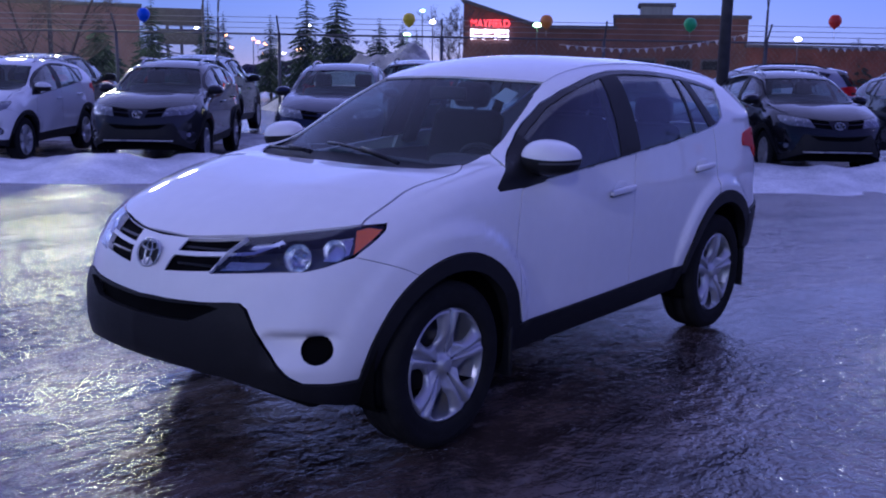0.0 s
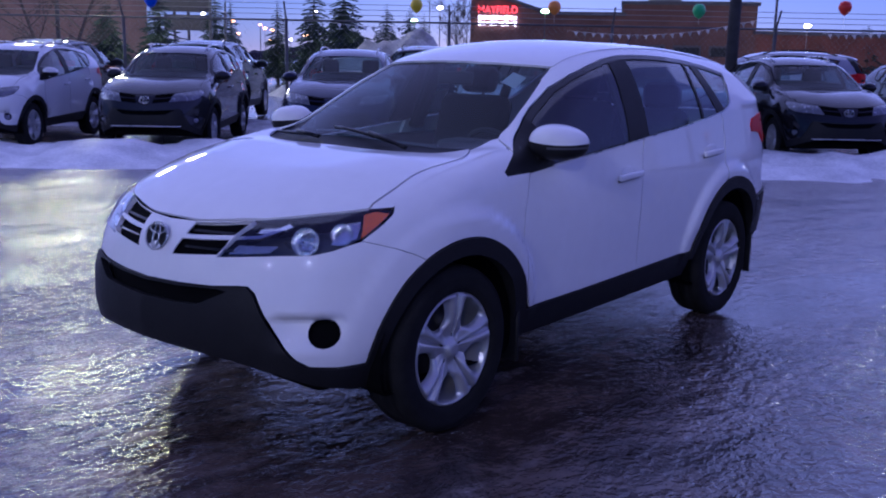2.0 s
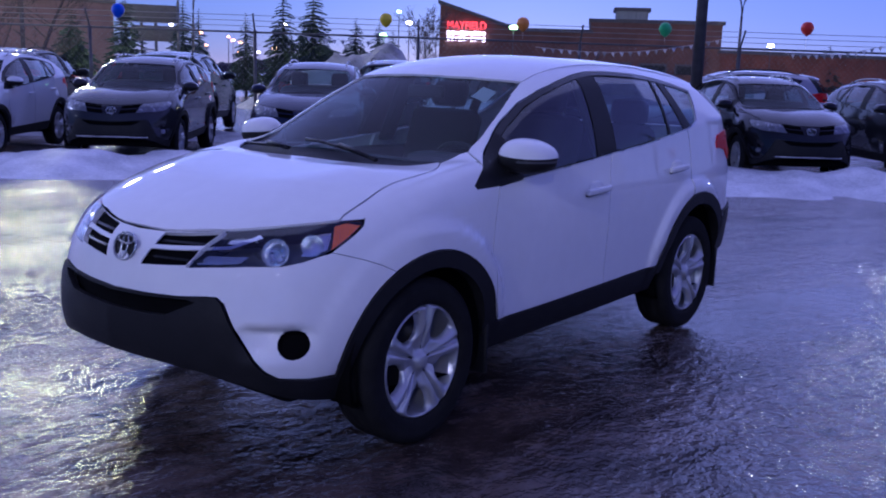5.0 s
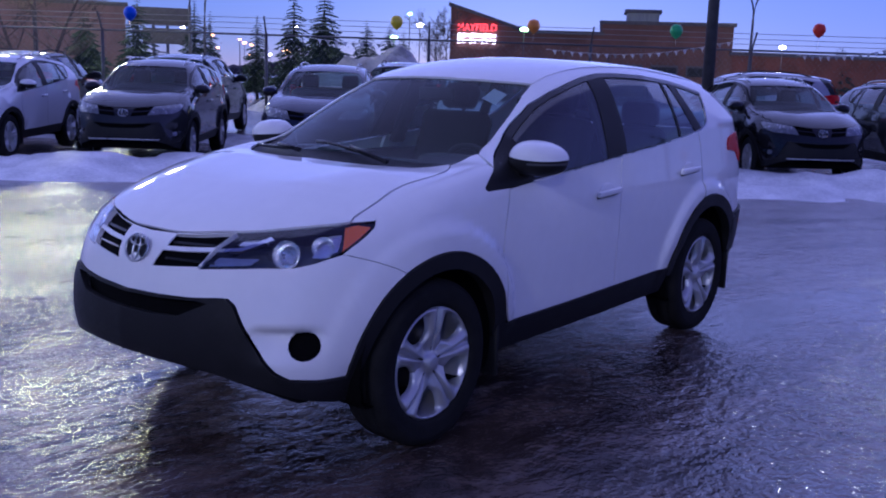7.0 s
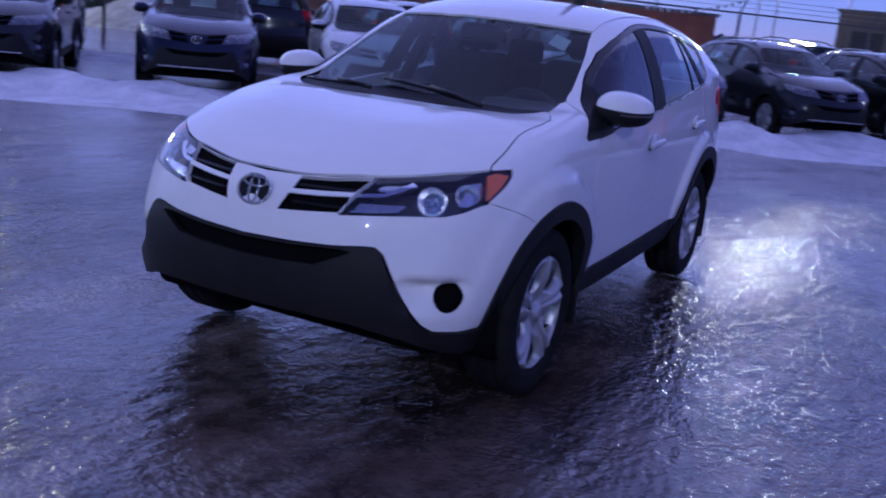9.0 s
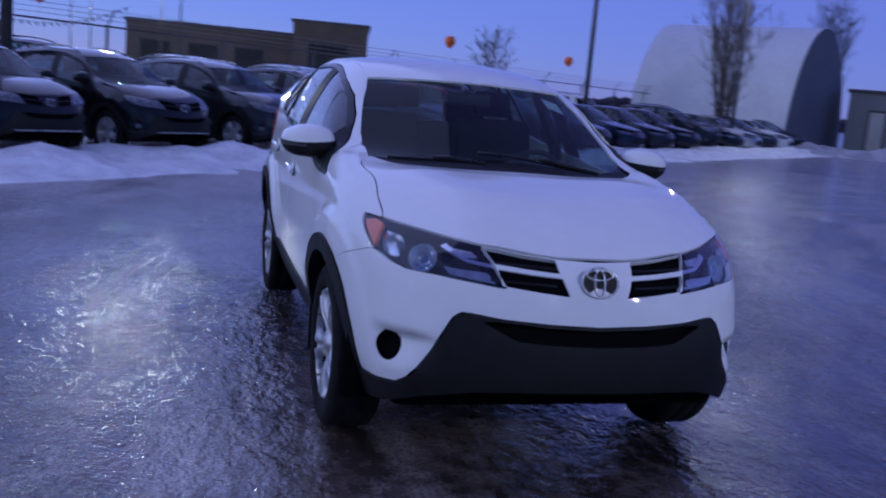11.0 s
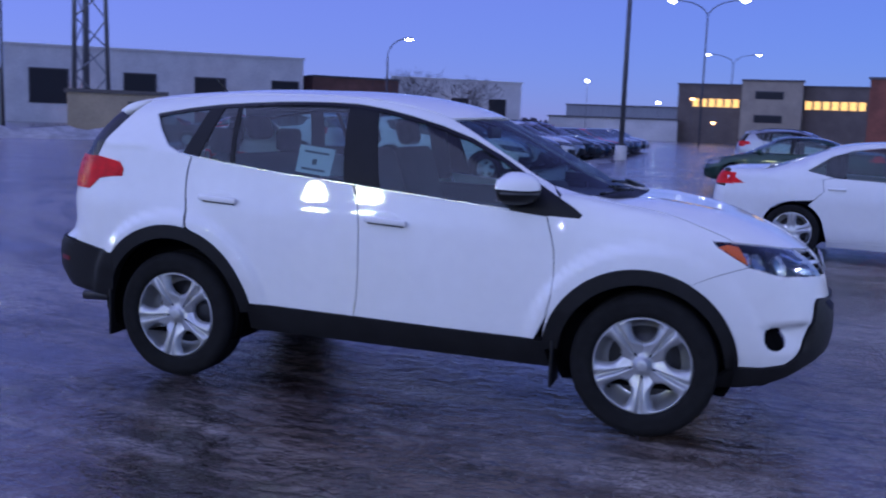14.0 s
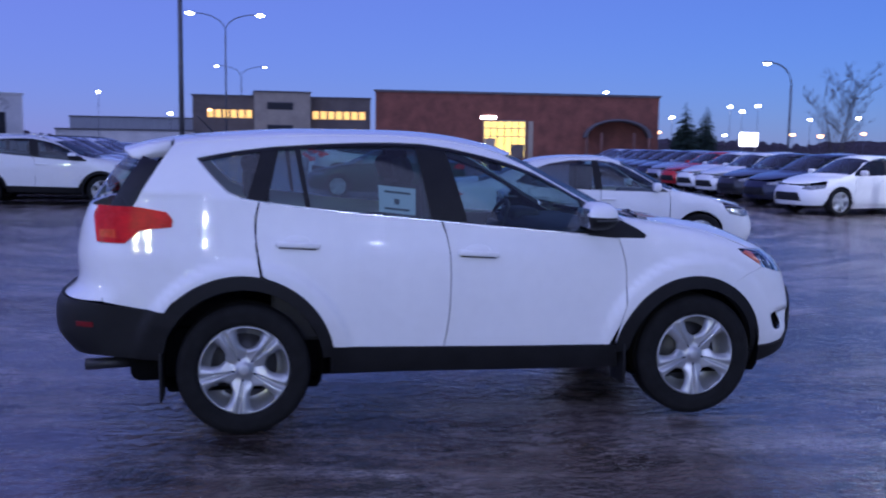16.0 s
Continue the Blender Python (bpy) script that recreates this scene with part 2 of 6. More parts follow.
class Shell:
    """A car's smooth outer skin: inside where depth() > 0."""

    def __init__(self, width, section, lean, belt, nose_plan, nose_side, hood, hood_drop, cabin, bow, tail_side, tail_plan, flare, axle, dent=0.0, ridge=0.0):
        self.width, self.section, self.belt = curve(width), curve(section), belt
        self.lean, self.nose_plan, self.nose_side = lean, curve(nose_plan), curve(nose_side)
        self.hood, self.hood_drop, self.cabin, self.bow = curve(hood), hood_drop, curve(cabin), bow
        self.tail_side, self.tail_plan, self.flare, self.axle, self.dent, self.ridge = curve(tail_side), tail_plan, flare, axle, dent, ridge

    def side(self, x, z):
        zb = self.belt[0] + self.belt[1] * x
        d = np.maximum(z - zb, 0)
        pull = self.lean[0] + 0.42 * np.clip((-x - 0.8) / 0.8, 0, 1.3)
        y = self.width(x) + self.section(np.minimum(z, zb)) - pull * d - self.lean[1] * d * d
        for ax in (self.axle, -self.axle):
            r = np.hypot(x - ax, z - 0.37)
            y = y + self.flare / (1 + np.exp((r - 0.583) / 0.009)) * np.clip((z - 0.36) / 0.25, 0, 1)
        return y

    def top(self, x, y):
        a = np.clip((x - 0.9) / 1.2, 0, 1)
        a = a * a * (3 - 2 * a)
        low = self.hood(x) - self.hood_drop * a * (y / 0.78) ** 2
        along = np.clip((x - 1.12) / 0.22, 0, 1) * np.clip((2.06 - x) / 0.35, 0, 1)
        low = low + self.ridge * along * np.exp(-((y - 0.56 + 0.26 * (x - 1.1)) / 0.19) ** 2) + self.ridge * 1.15 * along * np.clip(1 - (y / 0.78) ** 4, 0, 1)
        high = self.cabin(x + self.bow * (y / 0.75) ** 2 * np.clip((x + 1.2) / 0.8, 0, 1)) - 0.045 * (y / 0.6) ** 2
        return -smin(-low, -high, 0.07)

    def depth(self, x, y, z):
        y = np.abs(y)
        e = 0.01
        tx = (self.top(x + e, y) - self.top(x - e, y)) / (2 * e)
        t = (self.top(x, y) - z) / np.sqrt(1 + tx * tx)
        s = (self.side(x, z) - y) / np.where(z > self.belt[0] + self.belt[1] * x, 1.1, 1.0)
        f = self.nose_plan(y) + self.nose_side(z) - x
        if self.dent:
            f = f - self.dent * np.clip((y - 0.585) / 0.085, 0, 1) * np.clip((0.80 - y) / 0.04, 0, 1) * np.clip((0.600 - z) / 0.022, 0, 1) * np.clip((z - 0.47) / 0.11, 0, 1)
        r = x - self.tail_side(z) - self.tail_plan * (y / 0.84) ** 4
        return smin(smin(smin(s, t, 0.09), f, 0.10), r, 0.10)

    def meet(self, start, way, far):
        """First skin points met by rays from start + far * way inwards to start."""
        t = np.full(len(start), far, float)
        lo, hi = np.zeros(len(start)), t.copy()
        done = np.zeros(len(start), bool)
        steps = 40
        for k in range(steps, -1, -1):
            s = far * k / steps
            p = start + way * s
            inside = (self.depth(p[:, 0], p[:, 1], p[:, 2]) > 0) & ~done
            lo[inside], hi[inside] = s, min(s + far / steps, far)
            done |= inside
        for _ in range(13):
            mid = (lo + hi) / 2
            p = start + way * mid[:, None]
            ins = self.depth(p[:, 0], p[:, 1], p[:, 2]) > 0
            lo, hi = np.where(ins, mid, lo), np.where(ins, hi, mid)
        return start + way * lo[:, None]

    def normal(self, p):
        e = 0.004
        g = np.stack([self.depth(*(p + d).T) - self.depth(*(p - d).T) for d in np.eye(3) * e], 1)
        return -g / np.maximum(np.linalg.norm(g, axis=1, keepdims=True), 1e-9)

    def project(self, uv, mode):
        """Skin points of a chart: side (x, z), top (x, y), nose and tail (degrees round an upright axis, z)."""
        uv = np.asarray(uv, float)
        n, o = len(uv), np.zeros(len(uv))
        if mode == "side":
            start, way, far = np.stack([uv[:, 0], o, uv[:, 1]], 1), np.tile([0.0, 1, 0], (n, 1)), 1.3
        elif mode == "top":
            start, way, far = np.stack([uv[:, 0], uv[:, 1], o + 0.6], 1), np.tile([0.0, 0, 1], (n, 1)), 1.4
        else:
            sign, ax = (1, 1.30) if mode == "nose" else (-1, -1.35)
            a = np.radians(uv[:, 0])
            start = np.stack([o + ax, o, uv[:, 1]], 1)
            way, far = np.stack([sign * np.cos(a), np.sin(a), o], 1), 1.5
        return self.meet(start, way, far)


SUV_SKIN = Shell(
    width=[(-2.3, 0.74), (-2.0, 0.838), (-1.7, 0.882), (-1.33, 0.893), (-0.6, 0.905), (0, 0.907), (0.7, 0.90), (1.33, 0.885), (1.66, 0.86), (2.0, 0.80), (2.3, 0.72)],
    section=[(0.2, -0.13), (0.32, -0.07), (0.44, -0.032), (0.55, -0.02), (0.68, -0.008), (0.85, 0), (0.98, -0.004), (1.08, -0.02), (1.3, -0.055)],
    lean=(0.30, 0.55), belt=(1.16, -0.10),
    nose_plan=[(0, 2.255), (0.25, 2.235), (0.45, 2.19), (0.6, 2.115), (0.75, 1.985), (0.85, 1.80), (0.95, 1.45)],
    nose_side=[(0.2, -0.13), (0.3, -0.06), (0.42, -0.015), (0.52, 0), (0.62, -0.005), (0.72, -0.03), (0.8, -0.055), (0.86, -0.085), (0.93, -0.14), (1.0, -0.26), (1.1, -0.5)],
    hood=[(0.4, 1.19), (0.95, 1.18), (1.1, 1.16), (1.33, 1.13), (1.6, 1.09), (1.8, 1.05), (2.0, 0.99), (2.13, 0.925), (2.3, 0.82)], hood_drop=0.072,
    cabin=[(-2.4, 1.48), (-1.98, 1.58), (-1.71, 1.632), (-1.38, 1.664), (-0.9, 1.686), (-0.52, 1.686), (-0.15, 1.67), (0.1, 1.632), (0.27, 1.588), (0.7, 1.395), (1.15, 1.15), (1.5, 0.9)], bow=0.17,
    tail_side=[(0.3, -2.14), (0.45, -2.29), (0.58, -2.37), (0.73, -2.35), (0.80, -2.275), (1.0, -2.262), (1.2, -2.212), (1.3, -2.155), (1.56, -1.955), (1.7, -1.8)], tail_plan=0.235,
    flare=0.034, axle=1.325, dent=0.075, ridge=0.017)



# ---- cars: skin charts and panels ----
from mathutils.geometry import delaunay_2d_cdt

DEG_TO_M = 0.0157


def within(pts, poly):
    """Even-odd test of points against a polygon."""
    x, y = pts[:, 0], pts[:, 1]
    inside = np.zeros(len(pts), bool)
    for (x0, y0), (x1, y1) in zip(poly, np.roll(poly, -1, 0)):
        if y0 != y1:
            inside ^= ((y0 > y) != (y1 > y)) & (x < (x1 - x0) * (y - y0) / (y1 - y0) + x0)
    return inside


def fine(poly, h):
    out = []
    for p, q in zip(poly, np.roll(poly, -1, 0)):
        k = max(1, int(math.ceil(np.hypot(*(q - p)) / h)))
        out += [p + (q - p) * i / k for i in range(k)]
    return np.array(out)


def bow_line(ks, n=12):
    """A smooth open line through points, by chord length."""
    ks = np.array(ks, float)
    d = np.concatenate([[0], np.cumsum(np.hypot(*np.diff(ks, axis=0).T))])
    t = np.linspace(0, d[-1], n)
    return [tuple(p) for p in np.stack([curve(list(zip(d, ks[:, i])))(t) for i in (0, 1)], 1)]


def ring(cx, cz, r, a0, a1, n=16, rz=None):
    rz = rz or r
    return [(cx + r * math.cos(radians(a)), cz + rz * math.sin(radians(a))) for a in np.linspace(a0, a1, n)]


def panel(skin, name, poly, mode, material, parent, h=0.05, off=0.0, rim=0.012, holes=(), flip=False, label="", both=False, hole_rim=None):
    """A sheet-metal panel: a chart polygon laid on the skin, its edges turned in. both: poly is the left half and is mirrored at the middle."""
    su = DEG_TO_M if mode in ("nose", "tail") else 1.0
    poly = [np.array(p, float) for p in poly]
    if both:
        k = 0 if mode in ("nose", "tail") else 1
        rest = [p * (np.array([-1, 1]) if k == 0 else np.array([1, -1])) for p in reversed(poly) if abs(p[k]) > 1e-6]
        poly = poly + rest
    loops = [fine(np.array(l, float) * [su, 1], h) for l in (poly, *holes)]
    lo, hi = loops[0].min(0), loops[0].max(0)
    gx, gy = np.meshgrid(np.arange(lo[0] + h / 2, hi[0], h), np.arange(lo[1] + h / 2, hi[1], h))
    grid = np.stack([gx.ravel(), gy.ravel()], 1)
    keep = np.zeros(len(grid), bool)
    if len(grid):
        for l in loops:
            keep ^= within(grid, l)
        edge = np.concatenate(loops)
        dist = np.min(np.hypot(grid[:, None, 0] - edge[None, :, 0], grid[:, None, 1] - edge[None, :, 1]), 1)
        grid = grid[keep & (dist > h * 0.45)]
    pts = np.concatenate(loops + [grid]) if len(grid) else np.concatenate(loops)
    edges, k = [], 0
    for l in loops:
        edges += [(k + i, k + (i + 1) % len(l)) for i in range(len(l))]
        k += len(l)
    vs, _, tris, *_ = delaunay_2d_cdt([Vector(p) for p in pts], edges, [], 0, 1e-6)
    vs = np.array([(v[0], v[1]) for v in vs])
    tris = np.array([t for t in tris if len(t) == 3])
    mid = vs[tris].mean(1)
    keep = np.zeros(len(mid), bool)
    for l in loops:
        keep ^= within(mid, l)
    tris = tris[keep]
    p3 = skin.project(vs / [su, 1], mode)
    nm = skin.normal(p3)
    p3 = p3 + nm * off
    a, b, c = p3[tris[:, 0]], p3[tris[:, 1]], p3[tris[:, 2]]
    if np.einsum("ij,ij->i", np.cross(b - a, c - a), nm[tris[:, 0]]).sum() < 0:
        tris = tris[:, ::-1]
    verts, faces = list(p3), [tuple(map(int, t)) for t in tris]
    bends = list(nm)
    if rim:
        for k_loop, l in enumerate(loops):
            deep = rim if k_loop == 0 or hole_rim is None else hole_rim
            q = skin.project(l / [su, 1], mode)
            qn = skin.normal(q)
            k = len(verts)
            verts += list(q + qn * off) + list(q + qn * (off - deep))
            bends += [np.zeros(3)] * (2 * len(l))
            m = len(l)
            faces += [(k + i, k + (i + 1) % m, k + m + (i + 1) % m, k + m + i) for i in range(m)]
    if flip:
        verts = [(v[0], -v[1], v[2]) for v in verts]
        faces = [f[::-1] for f in faces]
        bends = [(v[0], -v[1], v[2]) for v in bends]
    ob = pydata(name, verts, faces, material, parent, label)
    ob.data.normals_split_custom_set_from_vertices([tuple(map(float, v)) for v in bends])
    return ob


def sides(skin, name, poly, mode, material, parent, label="", **kw):
    """The same panel on the left and on the right side."""
    return [panel(skin, name, poly, mode, material, parent, label=label, flip=f, **kw) for f in (False, True)]


def mirrored(vs):
    return [(v[0], -v[1], v[2]) for v in vs]


def wheel_parts(root, x, side, z=0.36, radius=0.362, alloy=SILVER, segs=56, fineness=1, turn=0):
    """A wheel > tyre, rim, cover, lug nuts; side is +1 for the car's left."""
    hub = empty("wheel", pose(x, side * 0.785, z, 0, 0, 0 if side > 0 else 180))
    hub.parent = root
    r = radius
    prof = [(0.245, -0.10), (0.30, -0.112), (0.335, -0.108), (r - 0.008, -0.095), (r, -0.075), (r, -0.04), (r - 0.006, -0.035), (r, -0.03), (r, 0.03),
            (r - 0.006, 0.035), (r, 0.04), (r, 0.075), (r - 0.008, 0.095), (0.337, 0.107), (0.318, 0.113), (0.31, 0.111), (0.29, 0.112), (0.268, 0.109), (0.252, 0.100), (0.245, 0.086)]
    vs, fs = lathe(prof, segs)
    pydata("tyre", vs, fs, RUBBER, hub)
    vs, fs = lathe([(0.246, 0.088), (0.238, 0.080), (0.231, 0.050), (0.222, 0.0), (0.205, -0.03), (0.18, -0.035)], segs // 2)
    pydata("rim", vs, fs, SILVER, hub)
    vs, fs = lathe([(0.183, -0.034), (0.15, -0.01), (0.08, 0.02), (0.0, 0.022)], segs // 2)
    pydata("wheel_disc", vs, fs, STEEL, hub)
    # cover with five broad spokes, each split by a groove, and wide windows open to the rim
    edge = curve([(0.03, 36), (0.112, 36), (0.118, 31), (0.126, 25), (0.138, 20.5), (0.155, 18.2), (0.178, 17.2), (0.20, 17.6), (0.222, 19.2), (0.231, 23), (0.2345, 30), (0.237, 36), (0.26, 36)])
    dish = curve([(0.0, 0.094), (0.032, 0.093), (0.038, 0.082), (0.06, 0.074), (0.09, 0.080), (0.15, 0.096), (0.20, 0.100), (0.232, 0.100), (0.242, 0.097), (0.249, 0.086)])
    radii = np.array([0.0, 0.02, 0.032, 0.038, 0.05, 0.062, 0.075, 0.09, 0.104, 0.113, 0.119, 0.126, 0.134, 0.145, 0.16, 0.18, 0.20, 0.215, 0.225, 0.231, 0.2345, 0.237, 0.242, 0.246, 0.249])
    ts = np.array([-1, -0.94, -0.85, -0.7, -0.52, -0.36, -0.24, -0.15, -0.07, 0, 0.07, 0.15, 0.24, 0.36, 0.52, 0.7, 0.85, 0.94, 1])
    if fineness == 0:
        radii, ts = radii[[0, 3, 6, 8, 10, 12, 14, 16, 18, 21, 24]], ts[[0, 3, 5, 7, 9, 11, 13, 15, 18]]
    vs, fs = [], []
    for s in range(5):
        k = len(vs)
        for q in radii:
            w = float(edge(q))
            fade = min(1.0, max(0.0, (q - 0.045) / 0.03)) * min(1.0, max(0.0, (0.247 - q) / 0.012))
            for t in ts:
                a = radians(90 + turn + 72 * s + t * w)
                wide = t * w / 18.0
                groove = -0.017 * math.exp(-(wide / 0.17) ** 4) + 0.006 * math.exp(-((abs(wide) - 0.42) / 0.2) ** 2)
                y = float(dish(q)) + fade * (groove - (0.030 * abs(t) ** 6 if 0.112 < q < 0.236 else 0.010 * abs(t) ** 3 * (q < 0.2)))
                vs.append((q * math.cos(a), y, q * math.sin(a)))
        n = len(ts)
        fs += [(k + i * n + j, k + i * n + j + 1, k + (i + 1) * n + j + 1, k + (i + 1) * n + j) for i in range(len(radii) - 1) for j in range(n - 1)]
    bm = bm_new()
    at = [bm.verts.new(v) for v in vs]
    for f in fs:
        bm.faces.new([at[i] for i in f])
    bmesh.ops.remove_doubles(bm, verts=bm.verts[:], dist=0.0004)
    part("wheel_cover", bm, alloy, hub, "silver five-spoke wheel cover")
    if fineness:
        for s in range(5):
            a = radians(90 + turn + 72 * s)
            bm = tube(bm_new(), (0.060 * math.cos(a), 0.05, 0.060 * math.sin(a)), (0.060 * math.cos(a), 0.074, 0.060 * math.sin(a)), 0.010, n=6)
            part("lug_nut", bm, GLOSS_BLACK, hub)
        a = radians(90 + turn + 72 * 2.7)
        part("valve", tube(bm_new(), (0.214 * math.cos(a), 0.03, 0.214 * math.sin(a)), (0.200 * math.cos(a), 0.075, 0.200 * math.sin(a)), 0.008, 0.005, 8), GLOSS_BLACK, hub)
    return hub


def seat_parts(root, name, x, y, wide=0.50, recline=18, back=0.72):
    s = empty(name, pose(x, y, 0))
    s.parent = root
    part("cushion", box(bm_new(), (0.08, 0, 0.62), (0.50, wide, 0.18), 0.06, segs=3), SEAT, s)
    tilt = Euler((0, radians(-recline), 0)).to_matrix()
    part("backrest", box(bm_new(), (-0.27, 0, 1.01), (0.15, wide, back), 0.06, tilt, 3), SEAT, s)
    part("headrest", box(bm_new(), (-0.40, 0, 1.445), (0.10, min(wide, 0.25), 0.16), 0.045, tilt, 3), SEAT, s)
    return s


def build_suv(name, body, near=True, h=0.05):
    """A compact five-door SUV, its middle on the ground at the origin, nose towards +x."""
    K = SUV_SKIN
    root = empty(name)
    rim = 0.012 if near else 0.0
    kw = dict(h=h, rim=rim)

    # sheet metal
    brow = bow_line([(66.8, 0.986), (63, 0.990), (56, 0.982), (49, 0.972), (40, 0.956), (31.5, 0.942)], 12)
    chin = bow_line([(29, 0.820), (38, 0.832), (46, 0.838), (50.5, 0.852), (57, 0.885), (62, 0.928), (66.5, 0.974)], 12)
    brow_xy = [(float(p[0]) - 0.006, float(p[1]) - 0.001) for p in K.project(brow, "nose")]
    hood_front = bow_line([(2.098, 0), (2.088, 0.17), (2.058, 0.28)], 5) + brow_xy[:1:-1]
    corner = brow_xy[2]
    hood_side = bow_line([(corner[0] - 0.03, corner[1] - 0.008), (1.56, 0.738), (1.45, 0.724), (1.385, 0.721), (1.196, 0.738), (1.10, 0.731), (1.045, 0.70), (1.012, 0.678)], 12)
    hood_rear = bow_line([(1.008, 0.668), (1.046, 0.648), (1.132, 0.558), (1.187, 0.436), (1.208, 0.28), (1.215, 0)], 12)
    panel(K, "hood", hood_front + hood_side + hood_rear, "top", body, root, off=0.003, both=True, **kw)
    edge_y = curve([(-2.0, 0.54), (-1.5, 0.545), (-0.6, 0.55), (0.0, 0.545), (0.22, 0.552), (0.464, 0.618), (0.617, 0.648), (0.71, 0.666), (0.81, 0.680)])
    roof_side = [(x, float(edge_y(x)) + 0.012) for x in np.linspace(0.205, -1.70, 14)]
    panel(K, "roof", [(0.352, 0), (0.337, 0.2), (0.283, 0.391)] + roof_side + [(-1.715, 0.3), (-1.72, 0)], "top", body, root, off=0.004, both=True, **kw)

    def z_at(xs, ys):
        return K.project(np.stack([xs, ys], 1), "top")[:, 2]

    xs = np.linspace(0.872, 1.60, 10)
    fz = z_at(xs, np.full(10, 0.775)) + 0.0005
    seam_front = [(0.822, 1.074), (0.850, 0.99), (0.871, 0.90), (0.877, 0.79), (0.872, 0.677), (0.845, 0.56), (0.79, 0.44)]
    arch_f = dict(cx=1.305, cz=0.36, r=0.487)
    arch_r = dict(cx=-1.345, cz=0.375, r=0.512)
    front_arc = ring(**arch_f, a0=61, a1=170.5, n=22)
    seam = [(1.80, 0.882), (1.74, 0.864), (1.67, 0.842), (1.60, 0.815), front_arc[0]]

    def to_nose(ps, dz):
        q = K.project(ps, "side")
        return [(math.degrees(math.atan2(p[1], p[0] - 1.30)), float(p[2]) + dz) for p in q]
    chin_xz = [(float(p[0]) - 0.002, float(p[2]) - 0.004) for p in K.project(chin[:6:-1], "nose")]
    fender = [(1.637, 0.984)] + [p for p in chin_xz if p[1] > 0.887] + seam[:-1] + front_arc + [p for p in seam_front[::-1]][1:] + [(0.985, 1.070)] + bow_line([(0.999, 1.088), (0.949, 1.124), (0.875, 1.163)], 7) + [(float(a), float(b)) for a, b in zip(xs, fz)]
    sides(K, "fender", fender, "side", body, root, **kw)
    strip = [(corner[0] - 0.004, corner[1] + 0.004)] + [(float(x), float(y) + 0.005) for x, y in hood_side] + [(1.0, 0.680), (0.93, 0.674), (0.853, 0.670), (0.815, 0.684), (0.845, 0.74)] + [(float(x), 0.785) for x in xs] + [(1.628, 0.80), (1.640, 0.797), brow_xy[1]]
    sides(K, "fender_top", strip, "top", body, root, h=h, rim=0)
    belt = [(0.62, 1.094), (0.30, 1.123), (-0.05, 1.154), (-0.228, 1.173)]
    seam_b = [(-0.236, 1.174), (-0.205, 1.09), (-0.188, 1.0), (-0.182, 0.90), (-0.184, 0.70), (-0.195, 0.57), (-0.214, 0.462)]
    front_door = [(0.895, 1.071), (0.62, 1.090)] + belt[1:] + seam_b[1:] + [(0.3, 0.449), (0.782, 0.44)] + [(x - 0.006, z) for x, z in seam_front[::-1][1:]]
    front_door = [(0.816, 1.070)] + front_door[1:]
    sides(K, "front_door", front_door, "side", body, root, **kw)
    belt_r = [(-0.244, 1.176), (-0.67, 1.211), (-0.99, 1.247), (-1.238, 1.279)]
    seam_r = [(-1.243, 1.279), (-1.262, 1.20), (-1.266, 1.12), (-1.260, 1.034), (-1.234, 0.886)]
    rear_arc = ring(**arch_r, a0=77.5, a1=12, n=18)
    rear_door = belt_r + [(x + 0.006, z) for x, z in seam_r[1:]] + [(-1.21, 0.872)] + rear_arc[1:] + [(-0.84, 0.476), (-0.22, 0.462)] + [(x - 0.006, z) for x, z in seam_b[::-1][1:-1]]
    sides(K, "rear_door", rear_door, "side", body, root, **kw)
    top_line = [(-1.575, 1.512), (-1.46, 1.535), (-1.35, 1.555), (-1.17, 1.578), (-0.985, 1.592), (-0.80, 1.603), (-0.64, 1.609), (-0.48, 1.611), (-0.318, 1.606), (-0.15, 1.584), (0.016, 1.549), (0.19, 1.505), (0.363, 1.444), (0.542, 1.352)] + bow_line([(0.62, 1.306), (0.70, 1.254), (0.80, 1.199), (0.866, 1.168)], 9)
    ex = np.linspace(0.812, -1.66, 26)
    ez = z_at(ex, edge_y(ex)) - 0.002
    upper = [(float(a), float(b)) for a, b in zip(ex, ez)]
    frame_poly = top_line + upper + [(-1.70, 1.585), (-1.764, 1.49), (-1.84, 1.36), (-1.902, 1.248), (-1.80, 1.238), (-1.73, 1.222), (-1.695, 1.182), (-1.704, 1.142), (-1.79, 1.135), (-1.87, 1.122), (-1.91, 1.085), (-1.945, 1.056), (-2.06, 1.06),
                                     (-2.075, 0.90), (-2.065, 0.745), (-1.90, 0.716), (-1.75, 0.688), (-1.70, 0.752)] + ring(**arch_r, a0=132, a1=78.5, n=12) + [(x - 0.005, z) for x, z in seam_r[::-1][1:]] + [(-1.33, 1.294), (-1.414, 1.328), (-1.50, 1.42)]
    sides(K, "side_frame", frame_poly, "side", body, root, **kw)

    # nose
    grille_up = bow_line([(11.0, 0.912), (19.8, 0.922), (30.3, 0.940)], 5) + [(26.2, 0.887), (18, 0.876), (9.9, 0.868)]
    grille_low = [(9.3, 0.853), (17, 0.860), (25.2, 0.871), (23.6, 0.816), (16, 0.803), (7.4, 0.790)]
    headlamp = brow + [(27.6, 0.898), (23.2, 0.810)] + chin
    lower_edge = [(0, 0.686), (12, 0.691), (22, 0.699), (29, 0.711), (31.8, 0.712), (33.6, 0.690), (35.4, 0.625), (37.5, 0.555), (40.2, 0.482), (42.6, 0.435), (45.5, 0.405), (52, 0.392), (59.5, 0.392)]
